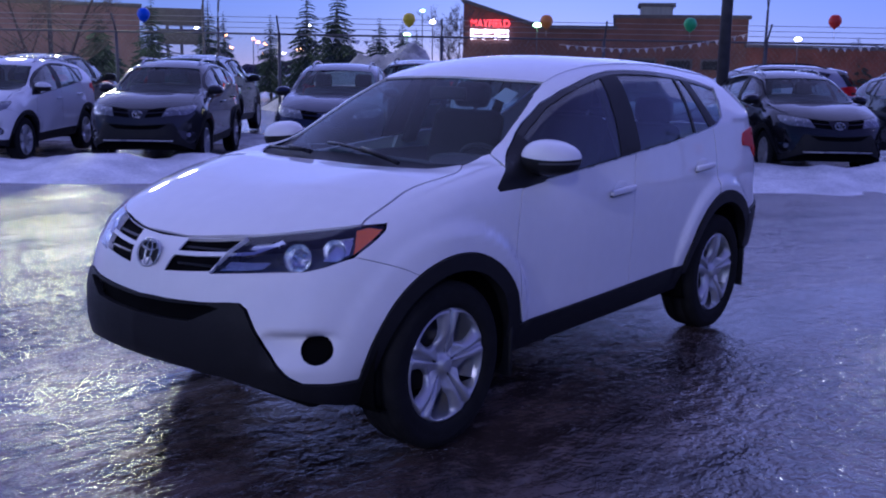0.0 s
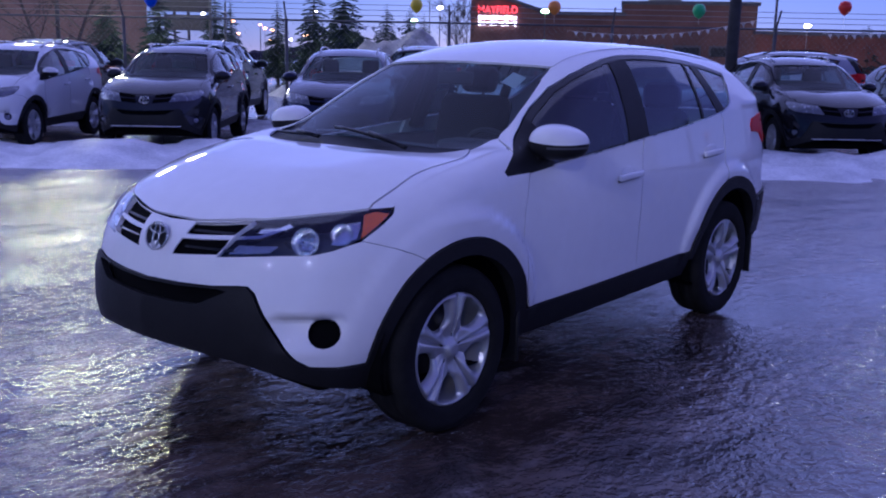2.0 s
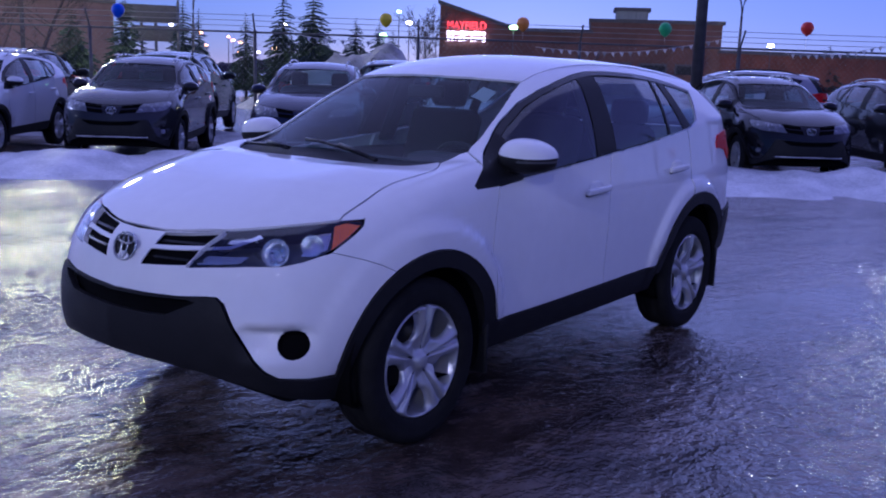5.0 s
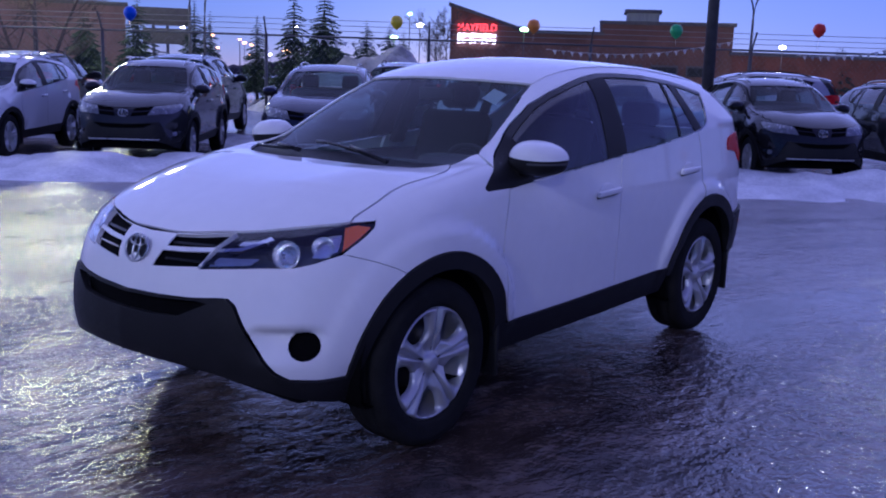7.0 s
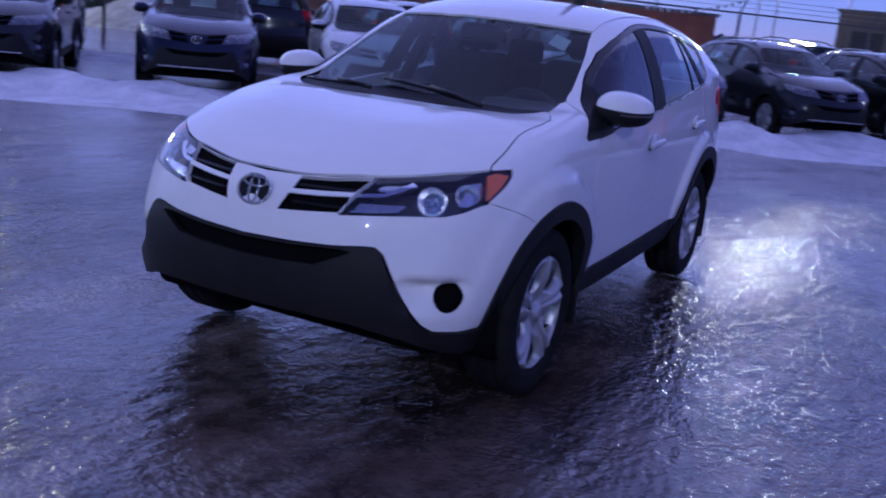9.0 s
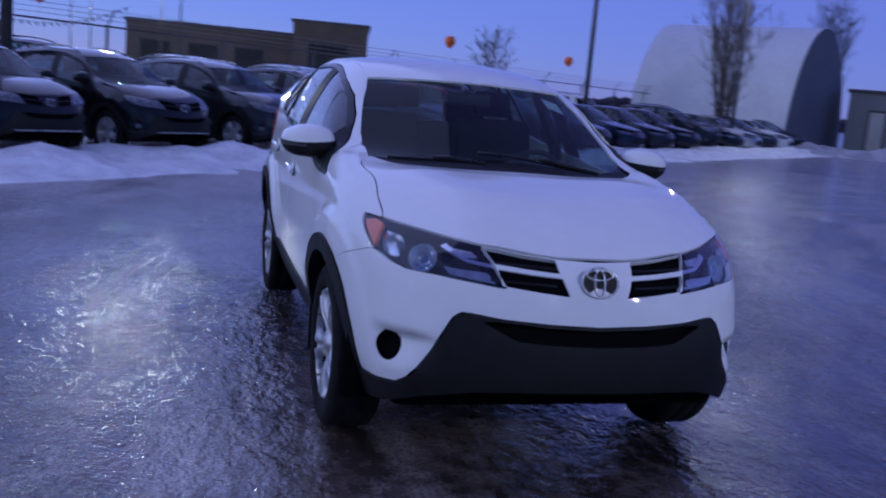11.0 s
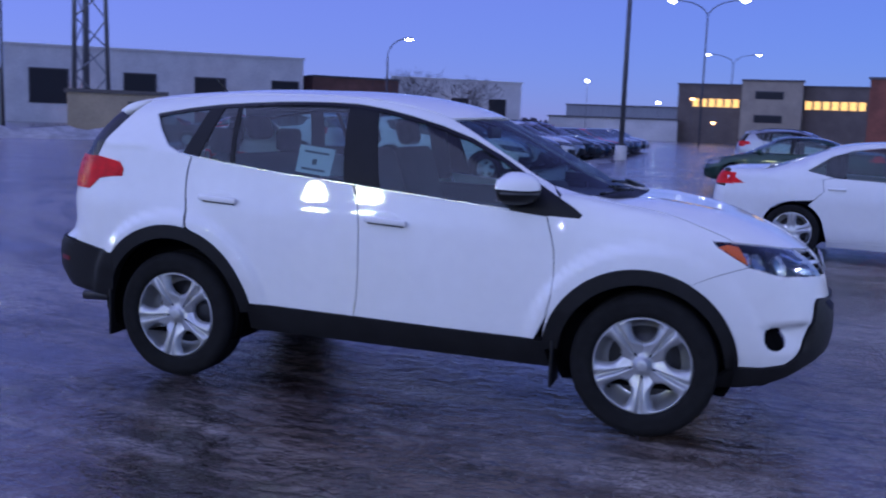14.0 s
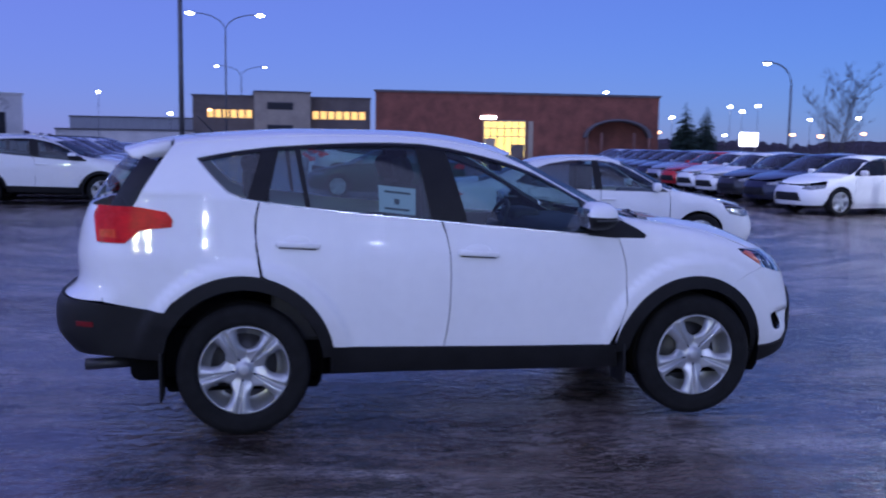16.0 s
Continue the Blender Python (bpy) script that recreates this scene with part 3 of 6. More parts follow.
    bumper = lower_edge + to_nose(ring(**arch_f, a0=8, a1=61, n=10), -0.002) + to_nose(seam[-2::-1], -0.003) + [(55.0, 0.869), (50.8, 0.849), (46.2, 0.834), (38, 0.828), (29, 0.816), (23, 0.806), (22.6, 0.812), (27.2, 0.90), (30.6, 0.941), (19.8, 0.924), (11, 0.914), (0, 0.909)]
    fog = [(48.8 + 3.7 * math.cos(radians(a)), 0.532 + 0.058 * math.sin(radians(a))) for a in range(0, 360, 24)]
    hs = []
    for sg in (1, -1):
        for q in (grille_up, grille_low, fog):
            hs.append([(sg * a, z) for a, z in q])
    panel(K, "front_bumper", bumper, "nose", body, root, holes=hs, both=True, h=h, rim=0.03 if near else 0, hole_rim=0.006)
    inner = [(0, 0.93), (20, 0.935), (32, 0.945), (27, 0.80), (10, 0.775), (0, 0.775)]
    # plain black sheet stands in for the shade behind the grille openings
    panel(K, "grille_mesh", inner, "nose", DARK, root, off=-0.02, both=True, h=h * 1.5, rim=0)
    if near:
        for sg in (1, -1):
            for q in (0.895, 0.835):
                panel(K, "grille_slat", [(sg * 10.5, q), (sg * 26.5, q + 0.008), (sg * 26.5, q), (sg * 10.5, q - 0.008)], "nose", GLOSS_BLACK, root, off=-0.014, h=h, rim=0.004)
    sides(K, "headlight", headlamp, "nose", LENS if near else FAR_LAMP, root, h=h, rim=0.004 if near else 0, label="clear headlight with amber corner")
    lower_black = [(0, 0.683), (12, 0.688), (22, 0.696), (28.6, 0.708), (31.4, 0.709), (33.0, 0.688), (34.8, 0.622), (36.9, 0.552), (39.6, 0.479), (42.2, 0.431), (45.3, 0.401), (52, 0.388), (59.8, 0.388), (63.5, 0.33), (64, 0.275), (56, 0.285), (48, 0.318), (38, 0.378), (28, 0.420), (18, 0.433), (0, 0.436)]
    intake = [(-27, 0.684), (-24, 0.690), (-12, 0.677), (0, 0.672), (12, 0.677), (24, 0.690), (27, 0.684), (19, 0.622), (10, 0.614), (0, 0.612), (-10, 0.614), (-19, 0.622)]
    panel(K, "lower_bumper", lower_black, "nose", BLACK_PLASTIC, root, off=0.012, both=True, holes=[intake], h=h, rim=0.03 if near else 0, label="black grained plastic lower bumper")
    # near-black sheets for the shade inside the intake and fog recesses
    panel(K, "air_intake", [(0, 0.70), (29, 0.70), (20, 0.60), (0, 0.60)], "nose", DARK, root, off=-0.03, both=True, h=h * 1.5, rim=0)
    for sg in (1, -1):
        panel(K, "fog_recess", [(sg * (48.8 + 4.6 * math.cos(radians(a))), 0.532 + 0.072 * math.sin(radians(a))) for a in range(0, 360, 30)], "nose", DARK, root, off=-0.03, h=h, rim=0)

    # black cladding
    sides(K, "sill_cladding", [(0.83, 0.436), (0.3, 0.445), (-0.22, 0.458), (-0.86, 0.476), (-0.855, 0.325), (-0.1, 0.312), (0.86, 0.295)], "side", BLACK_PLASTIC, root, off=0.008, h=h, rim=0.05)
    for nm, q, a0, a1 in (("front_arch_cladding", arch_f, 3, 176), ("rear_arch_cladding", arch_r, 6, 168)):
        c, z, r = q["cx"], q["cz"], q["r"]
        outer = ring(c, z, r - 0.003, a0, a1, 26)
        inner_r = ring(c + 0.01, z, r - 0.075, a1 - 2, a0, 26)
        pl = outer + inner_r
        sides(K, nm, pl, "side", BLACK_PLASTIC, root, off=0.012, h=h, rim=0.06)
    tail_black = [(0, 0.735), (30, 0.738), (46, 0.738), (58, 0.712), (67.5, 0.690), (66, 0.52), (64, 0.43), (46, 0.455), (30, 0.45), (0, 0.45)]
    panel(K, "rear_bumper", tail_black, "tail", BLACK_PLASTIC, root, off=0.014, both=True, h=h, rim=0.05, label="black grained plastic rear bumper")
    gate = [(0, 0.745), (30, 0.748), (48.2, 0.748), (48.2, 0.90), (48.0, 1.05), (46, 1.06), (43, 1.25), (0, 1.25)]
    panel(K, "tailgate", gate, "tail", body, root, both=True, **kw)
    tail_lamp = [(-1.878, 1.250), (-1.726, 1.224), (-1.694, 1.180), (-1.702, 1.144), (-1.80, 1.136), (-1.872, 1.124), (-1.90, 1.095), (-1.945, 1.058), (-2.09, 1.062), (-2.11, 1.20), (-2.09, 1.252)]
    sides(K, "tail_light", tail_lamp, "side", RED_LENS, root, off=0.008, h=h, rim=0.02, label="red wrap-round tail light")
    sides(K, "rear_indicator", [(-1.985, 1.085), (-2.065, 1.088), (-2.07, 1.128), (-1.99, 1.130)], "side", INDICATOR, root, off=0.013, h=h, rim=0.004, label="orange indicator within the tail light")
    sides(K, "rear_reflector", [(41, 0.608), (46, 0.608), (46, 0.635), (41, 0.635)], "tail", DIM_RED, root, off=0.018, h=h, rim=0.004, label="small red bumper reflector")
    panel(K, "rear_window", [(0, 1.27), (36, 1.27), (37, 1.40), (37.5, 1.52), (0, 1.55)], "tail", TINT, root, both=True, h=h * 1.3, rim=0)
    sides(K, "rear_pillar_trim", [(-1.765, 1.485), (-1.84, 1.355), (-1.90, 1.25), (-2.03, 1.25), (-1.94, 1.40), (-1.86, 1.52)], "side", GLOSS_BLACK, root, h=h, rim=0)
    # spoiler: a solid blade past the roof
    sp = K.project(np.array([(-1.725, y) for y in np.linspace(0, 0.555, 7)]), "top")
    vs, fs = [], []
    full = [(-y, z) for y, z in zip(sp[1:, 1][::-1], sp[1:, 2][::-1])] + list(zip(sp[:, 1], sp[:, 2]))
    for y, z in full:
        e = abs(y) / 0.56
        vs += [(-1.722, y, z + 0.004), (-1.87, y, z - 0.022), (-2.01 + 0.09 * e ** 3, y, z - 0.058), (-2.015 + 0.09 * e ** 3, y, z - 0.076), (-1.87, y, z - 0.085), (-1.722, y, z - 0.06)]
    for i in range(len(full) - 1):
        for j in range(6):
            a, b = i * 6 + j, i * 6 + (j + 1) % 6
            fs.append((a, b, b + 6, a + 6))
    fs += [tuple(range(6))[::-1], tuple(range(len(vs) - 6, len(vs)))]
    pydata("spoiler", vs, fs, body, root)

    # glass
    wbase = bow_line([(1.085, 0), (1.075, 0.25), (1.03, 0.5), (0.95, 0.66), (0.87, 0.692)], 9)
    wside = [(0.81, 0.70), (0.71, 0.688), (0.617, 0.668), (0.464, 0.638), (0.265, 0.582), (0.20, 0.565)]
    panel(K, "windscreen", wbase + wside + [(0.272, 0.391), (0.325, 0.2), (0.34, 0)], "top", GLASS, root, both=True, h=h * 1.2, rim=0, off=-0.008)
    panel(K, "cowl", [(1.212, 0), (1.205, 0.28), (1.184, 0.436), (1.129, 0.558), (1.044, 0.648), (1.004, 0.668), (0.93, 0.668), (1.028, 0.5), (1.068, 0.25), (1.078, 0)], "top", BLACK_PLASTIC, root, both=True, h=h, rim=0.02, off=-0.012)
    win_f = [(0.62, 1.104), (0.30, 1.133), (-0.09, 1.168), (-0.14, 1.30), (-0.19, 1.575), (-0.15, 1.576), (0.016, 1.541), (0.19, 1.497), (0.363, 1.436), (0.542, 1.349), (0.65, 1.283)]
    sides(K, "front_window", win_f, "side", TINT, root, off=-0.006, h=h * 1.5, rim=0)
    win_r = [(-0.29, 1.187), (-0.67, 1.221), (-0.975, 1.252), (-1.02, 1.572), (-0.80, 1.595), (-0.64, 1.601), (-0.355, 1.598)]
    sides(K, "rear_door_window", win_r, "side", TINT, root, off=-0.006, h=h * 1.5, rim=0)
    sides(K, "vent_window", [(-0.992, 1.254), (-1.205, 1.281), (-1.135, 1.564), (-1.042, 1.571)], "side", TINT, root, off=-0.006, h=h * 1.5, rim=0)
    sides(K, "quarter_window", [(-1.30, 1.30), (-1.40, 1.332), (-1.49, 1.425), (-1.56, 1.506), (-1.35, 1.547), (-1.23, 1.56)], "side", TINT, root, off=-0.006, h=h * 1.5, rim=0)
    sides(K, "pillar_trim", [(-0.085, 1.168), (-0.236, 1.178), (-0.296, 1.186), (-0.36, 1.604), (-0.25, 1.596), (-0.185, 1.585)], "side", BLACK_PLASTIC, root, off=-0.002, h=h, rim=0.01)
    sides(K, "window_divider", [(-0.968, 1.25), (-0.995, 1.254), (-1.045, 1.575), (-1.015, 1.578)], "side", BLACK_PLASTIC, root, off=-0.001, h=h, rim=0.008)
    sides(K, "rear_pillar", [(-1.20, 1.279), (-1.305, 1.295), (-1.225, 1.568), (-1.13, 1.575)], "side", BLACK_PLASTIC, root, off=-0.002, h=h, rim=0.01)
    sides(K, "mirror_sail", [(0.985, 1.076)] + bow_line([(0.994, 1.088), (0.945, 1.123), (0.866, 1.165), (0.80, 1.196), (0.70, 1.250), (0.62, 1.302)], 16) + [(0.62, 1.10), (0.80, 1.079)], "side", BLACK_PLASTIC, root, off=0.002, h=h, rim=0.012)
    wt = top_line[:-1]
    seal = [(x, z - 0.004) for x, z in wt] + [(x, z - 0.022) for x, z in wt[::-1]]
    sides(K, "window_seal", seal, "side", GLOSS_BLACK, root, off=-0.001, h=h, rim=0.006)
    bl = [(0.63, 1.099), (0.30, 1.128), (-0.05, 1.159), (-0.24, 1.179), (-0.67, 1.216), (-0.99, 1.252), (-1.238, 1.284), (-1.33, 1.300), (-1.41, 1.334), (-1.50, 1.426), (-1.572, 1.512)]
    mould = [(x, z - 0.002) for x, z in bl] + [(x - (0.004 if x < -1.35 else 0), z - 0.008) for x, z in bl[::-1]]
    sides(K, "belt_moulding", mould, "side", SATIN if near else GLOSS_BLACK, root, off=0.003, h=h, rim=0.005)

    # mirrors
    for sg in (1, -1):
        m = empty("door_mirror", pose(0.65, sg * 0.900, 1.186))
        m.parent = root
        bm = bm_new()
        bmesh.ops.create_uvsphere(bm, u_segments=28 if near else 10, v_segments=16 if near else 6, radius=1)
        for v in bm.verts:
            x, y, z = v.co
            px = abs(x) ** 0.75 * (1 if x > 0 else -1)
            py = abs(y) ** 0.9 * (1 if y > 0 else -1)
            pz = abs(z) ** 0.8 * (1 if z > 0 else -1)
            tall = 0.098 * (0.95 - 0.15 * py) if z > 0 else 0.070 * (1.0 + 0.12 * py)
            v.co = (px * (0.14 if x > 0 else 0.062) - 0.035 * max(0, py) ** 2, sg * (py * 0.132 + 0.018), pz * tall + 0.008 + 0.006 * py)
        shell_low = bm.copy()
        cut = dict(plane_co=(0, 0, 0.026), plane_no=(0.05, sg * 0.06, 1))
        bmesh.ops.bisect_plane(bm, geom=bm.verts[:] + bm.edges[:] + bm.faces[:], clear_inner=True, **cut)
        bmesh.ops.bisect_plane(shell_low, geom=shell_low.verts[:] + shell_low.edges[:] + shell_low.faces[:], clear_outer=True, **cut)
        for v in shell_low.verts:
            v.co = (v.co.x * 0.97, v.co.y * 0.985, v.co.z)
        part("mirror_cap", bm, body, m)
        part("mirror_housing", shell_low, BLACK_PLASTIC, m)
        part("mirror_arm", box(bm_new(), (0.03, -sg * 0.085, -0.045), (0.13, 0.11, 0.05), 0.016), BLACK_PLASTIC, m)
        part("mirror_glass", box(bm_new(), (-0.060, sg * 0.01, 0.010), (0.008, 0.20, 0.11), 0.003), CHROME, m)
        if near:
            vs, fs = [], []
            for t in np.linspace(0.1, 1.0, 9):
                a = radians(90 * t)
                for dz in (-0.006, 0.004):
                    vs.append((0.142 * math.cos(a) ** 0.75 - 0.035 * math.sin(a) ** 2 + 0.002, sg * (0.133 * math.sin(a) ** 0.9 + 0.018), dz + 0.002))
            fs = [(2 * i, 2 * i + 1, 2 * i + 3, 2 * i + 2) for i in range(8)]
            pydata("mirror_indicator", vs, fs, HOUSING, m, "clear indicator strip along the mirror")
        for hx, hz in ((-0.03, 0.995), (-1.04, 1.05)):
            p = K.project([(hx, hz)], "side")[0]
            d = empty("door_handle", pose(p[0], sg * (p[1] + 0.012), hz, 0, 3.0, 0))
            d.parent = root
            part("grip", box(bm_new(), (0, sg * 0.012, 0), (0.24, 0.026, 0.034), 0.011, segs=3 if near else 1), body, d)
            if near:
                # added black strip in place of the shadow line below the grip
                part("finger_gap", box(bm_new(), (0, -sg * 0.004, -0.020), (0.20, 0.020, 0.010), 0.003), GLOSS_BLACK, d, "black strip as the shadow line under the grip")
            if near:
                bm = bm_new()
                bmesh.ops.create_uvsphere(bm, u_segments=20, v_segments=10, radius=1, matrix=Matrix.Translation((0.0, -sg * 0.010, 0.016)) @ Matrix.Diagonal((0.072, 0.006, 0.034, 1)))
                part("cup", bm, body, d, "shallow finger bowl above the grip")

    # badge: a plain bright ring with bars
    bx = float(K.project([(0, 0.843)], "nose")[0][0])
    bd = empty("badge", pose(bx + 0.008, 0, 0.845, 0, -18, 0))
    bd.parent = root
    for nm, ry, rz, w, c in (("outer_ring", 0.074, 0.056, 0.0055, 0), ("inner_ring", 0.021, 0.050, 0.0045, 0), ("cross_ring", 0.054, 0.019, 0.0045, 0.030)):
        vs, fs, n = [], [], 36 if near else 16
        for i in range(n):
            a = 2 * math.pi * i / n
            for j in range(6):
                b = 2 * math.pi * j / 6
                vs.append((0.006 * math.cos(b), (ry + w * math.sin(b)) * math.cos(a), c + (rz + w * math.sin(b)) * math.sin(a)))
        fs = [(i * 6 + j, i * 6 + (j + 1) % 6, ((i + 1) % n) * 6 + (j + 1) % 6, ((i + 1) % n) * 6 + j) for i in range(n) for j in range(6)]
        pydata(nm, vs, fs, SATIN, bd)
    vs, fs = lathe([(0.0, -0.004), (1.0, -0.004)], 28)
    pydata("badge_plate", [(v[1], v[0] * 0.074, v[2] * 0.052) for v in vs], fs, BLACK_PLASTIC, bd)

    # wheels
    for x in (1.335, -1.33):
        for sg in (1, -1):
            wheel_parts(root, x, sg, segs=64 if near else 28, fineness=1 if near else 0, turn=5 if sg > 0 else 36 if x > 0 else 44)
            # wheel well, its shade put into the near-black colour
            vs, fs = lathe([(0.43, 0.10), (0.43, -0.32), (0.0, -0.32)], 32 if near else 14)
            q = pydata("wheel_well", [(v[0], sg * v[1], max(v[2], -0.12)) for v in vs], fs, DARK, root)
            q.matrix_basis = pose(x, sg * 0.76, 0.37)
            bm = box(bm_new(), (x - 0.44 if x < 0 else x - 0.455, sg * 0.79, 0.335), (0.018, 0.20, 0.27), 0.006)
            part("mud_flap", bm, BLACK_PLASTIC, root)
    # underbody and inner body as near-black blocks, so that gaps stay dark
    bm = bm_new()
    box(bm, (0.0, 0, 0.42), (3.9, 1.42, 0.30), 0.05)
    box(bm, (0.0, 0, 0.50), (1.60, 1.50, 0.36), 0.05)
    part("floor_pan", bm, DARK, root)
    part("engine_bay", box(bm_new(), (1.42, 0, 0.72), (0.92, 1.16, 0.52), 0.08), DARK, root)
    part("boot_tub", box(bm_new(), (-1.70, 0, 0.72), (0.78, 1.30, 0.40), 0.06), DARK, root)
    if not near:
        part("cabin_interior", box(bm_new(), (-0.45, 0, 1.12), (1.9, 1.2, 0.30), 0.1), TRIM, root)
        for y in (0.36, -0.36):
            part("headrest", box(bm_new(), (-0.42, y, 1.36), (0.12, 0.3, 0.28), 0.05), SEAT, root)
            q = K.project([(x, 0.50 * y / 0.36) for x in np.linspace(0.05, -1.55, 7)], "top")
            lift = [0.0, 0.045, 0.055, 0.055, 0.055, 0.045, 0.0]
            part("roof_rail", bent(bm_new(), [(p[0], p[1], p[2] + u) for p, u in zip(q, lift)], 0.014, 6), SATIN, root, "satin silver roof rail")
            sg = 1 if y > 0 else -1
            panel(K, "fog_lamp", [(sg * (48.8 + 2.8 * math.cos(radians(a))), 0.532 + 0.045 * math.sin(radians(a))) for a in range(0, 360, 40)], "nose", FAR_LAMP, root, off=-0.012, h=h, rim=0.004)
        panel(K, "chin_strip", [(-32, 0.452), (-16, 0.456), (0, 0.458), (16, 0.456), (32, 0.452), (32, 0.436), (16, 0.440), (0, 0.442), (-16, 0.440), (-32, 0.436)], "nose", SATIN, root, off=0.024, h=h, rim=0.01)
        return root

    # near only: lamp internals
    for sg in (1, -1):
        panel(K, "headlight_housing", [(sg * a, z) for a, z in headlamp], "nose", HOUSING, root, off=-0.095, h=h, rim=0)
        panel(K, "corner_reflector", [(sg * a, z) for a, z in ((66, 0.976), (62.5, 0.985), (59.2, 0.975), (57.8, 0.892), (62, 0.935))], "nose", AMBER, root, off=-0.006, h=0.03, rim=0.02)
        for a, z, r in ((53.6, 0.925, 0.044), (44.2, 0.900, 0.056)):
            p = K.project([(a, z)], "nose")[0]
            nm = K.normal(np.array([p]))[0]
            c = Vector((p[0] - 0.052 * nm[0], sg * (p[1] - 0.052 * nm[1]), z - 0.052 * nm[2]))
            w = (Vector((0.92, sg * 0.35, 0.05)) + Vector((nm[0], sg * nm[1], nm[2]))).normalized()
            q = w.to_track_quat("Z", "Y").to_matrix().to_4x4()
            vs, fs = lathe([(r, 0.018), (r * 0.98, 0.0), (r * 0.84, -0.008), (r * 0.80, 0.0), (r * 0.6, -0.02), (r * 0.3, -0.032), (0, -0.035)], 32, "z")
            o = pydata("lamp_bowl", vs, fs, REFLECTOR, root)
            o.matrix_basis = Matrix.Translation(c) @ q
            bm = bm_new()
            if a > 50:
                bmesh.ops.create_uvsphere(bm, u_segments=20, v_segments=10, radius=r * 0.62)
                o = part("projector_lens", bm, LENS, root)
                o.matrix_basis = Matrix.Translation(c - w * 0.022) @ q
            else:
                rnd = random.Random(7)
                for k in range(14):
                    b = 2 * math.pi * k / 14
                    for e in (0.42, 0.74):
                        box(bm, (r * e * math.cos(b + e), r * e * math.sin(b + e), -0.022 + 0.02 * e), (0.013, 0.017, 0.004), 0.001, Euler((rnd.uniform(-0.6, 0.6), rnd.uniform(-0.6, 0.6), b)).to_matrix(), 1)
                tube(bm, (0, 0, -0.03), (0, 0, 0.0), 0.010, 0.008, 10)
                o = part("reflector_facets", bm, CHROME, root, smooth=False)
                o.matrix_basis = Matrix.Translation(c) @ q
        panel(K, "light_guide", [(sg * a, z) for a, z in ((41, 0.940), (33, 0.893), (26, 0.880), (26.5, 0.893), (33, 0.905), (40, 0.950))], "nose", CHROME, root, off=-0.02, h=0.03, rim=0.015)
        panel(K, "indicator_reflector", [(sg * a, z) for a, z in ((38, 0.868), (27.5, 0.862), (25, 0.825), (36, 0.842))], "nose", REFLECTOR, root, off=-0.018, h=0.02, rim=0.01)
        panel(K, "outer_reflector", [(sg * a, z) for a, z in ((58.6, 0.972), (55, 0.968), (50.5, 0.880), (53, 0.874), (57.2, 0.898))], "nose", REFLECTOR, root, off=-0.04, h=0.02, rim=0)
        panel(K, "upper_reflector", [(sg * a, z) for a, z in ((41, 0.948), (33, 0.936), (30, 0.915), (36, 0.914))], "nose", REFLECTOR, root, off=-0.03, h=0.02, rim=0)
    # wipers
    for (x0, y0), (x1, y1) in (((1.125, 0.40), (1.04, -0.16)), ((1.13, -0.18), (1.045, -0.60))):
        pts = K.project(np.linspace((x0, y0), (x1, y1), 7), "top") + [0, 0, 0.014]
        w = empty("wiper")
        w.parent = root
        part("blade", bent(bm_new(), [tuple(p) for p in pts], 0.008), GLOSS_BLACK, w)
        part("wiper_arm", bent(bm_new(), [tuple(pts[0] + [0.03, 0.02, 0]), tuple(pts[2] + [0.012, 0, 0.012]), tuple(pts[3] + [0, 0, 0.012])], 0.010), GLOSS_BLACK, w)
    # cabin
    part("dashboard", box(bm_new(), (0.74, 0, 0.98), (0.52, 1.42, 0.30), 0.09, segs=4), TRIM, root)
    part("binnacle", box(bm_new(), (0.58, 0.36, 1.13), (0.20, 0.36, 0.09), 0.04, segs=3), TRIM, root)
    vs, fs = [], []
    for i in range(32):
        a = 2 * math.pi * i / 32
        for j in range(8):
            b = 2 * math.pi * j / 8
            vs.append((0.015 * math.sin(b), (0.185 + 0.015 * math.cos(b)) * math.cos(a), (0.185 + 0.015 * math.cos(b)) * math.sin(a)))
    fs = [(i * 8 + j, ((i + 1) % 32) * 8 + j, ((i + 1) % 32) * 8 + (j + 1) % 8, i * 8 + (j + 1) % 8) for i in range(32) for j in range(8)]
    st = empty("steering_wheel", pose(0.40, 0.36, 1.05, 0, 25, 0))
    st.parent = root
    pydata("steering_rim", vs, fs, TRIM, st)
    part("steering_hub", box(bm_new(), (0, 0, -0.01), (0.05, 0.32, 0.10), 0.025), TRIM, st)
    seat_parts(root, "driver_seat", 0.02, 0.36)
    seat_parts(root, "passenger_seat", 0.02, -0.36)
    b = seat_parts(root, "rear_bench", -0.88, 0, 1.25, 22, 0.58)
    for y in (0.42, -0.42):
        part("rear_headrest", box(bm_new(), (-0.40, y, 1.36), (0.10, 0.25, 0.16), 0.04, segs=3), SEAT, b)
    part("headlining", box(bm_new(), (-0.82, 0, 1.575), (1.50, 0.94, 0.02), 0.008), LINER, root)
    part("rear_view_mirror", box(bm_new(), (0.30, 0, 1.47), (0.03, 0.24, 0.07), 0.012), TRIM, root)
    for sg in (1, -1):
        part("door_lining", box(bm_new(), (-0.18, sg * 0.735, 0.80), (2.0, 0.06, 0.62), 0.03), TRIM, root)
        part("pillar_lining", box(bm_new(), (-0.27, sg * 0.70, 1.36), (0.12, 0.05, 0.50), 0.02, Euler((radians(sg * 24), 0, 0)).to_matrix()), TRIM, root)
    # exhaust and papers
    part("exhaust_pipe", tube(bm_new(), (-1.95, -0.56, 0.36), (-2.2, -0.56, 0.35), 0.032, n=16), STEEL, root)
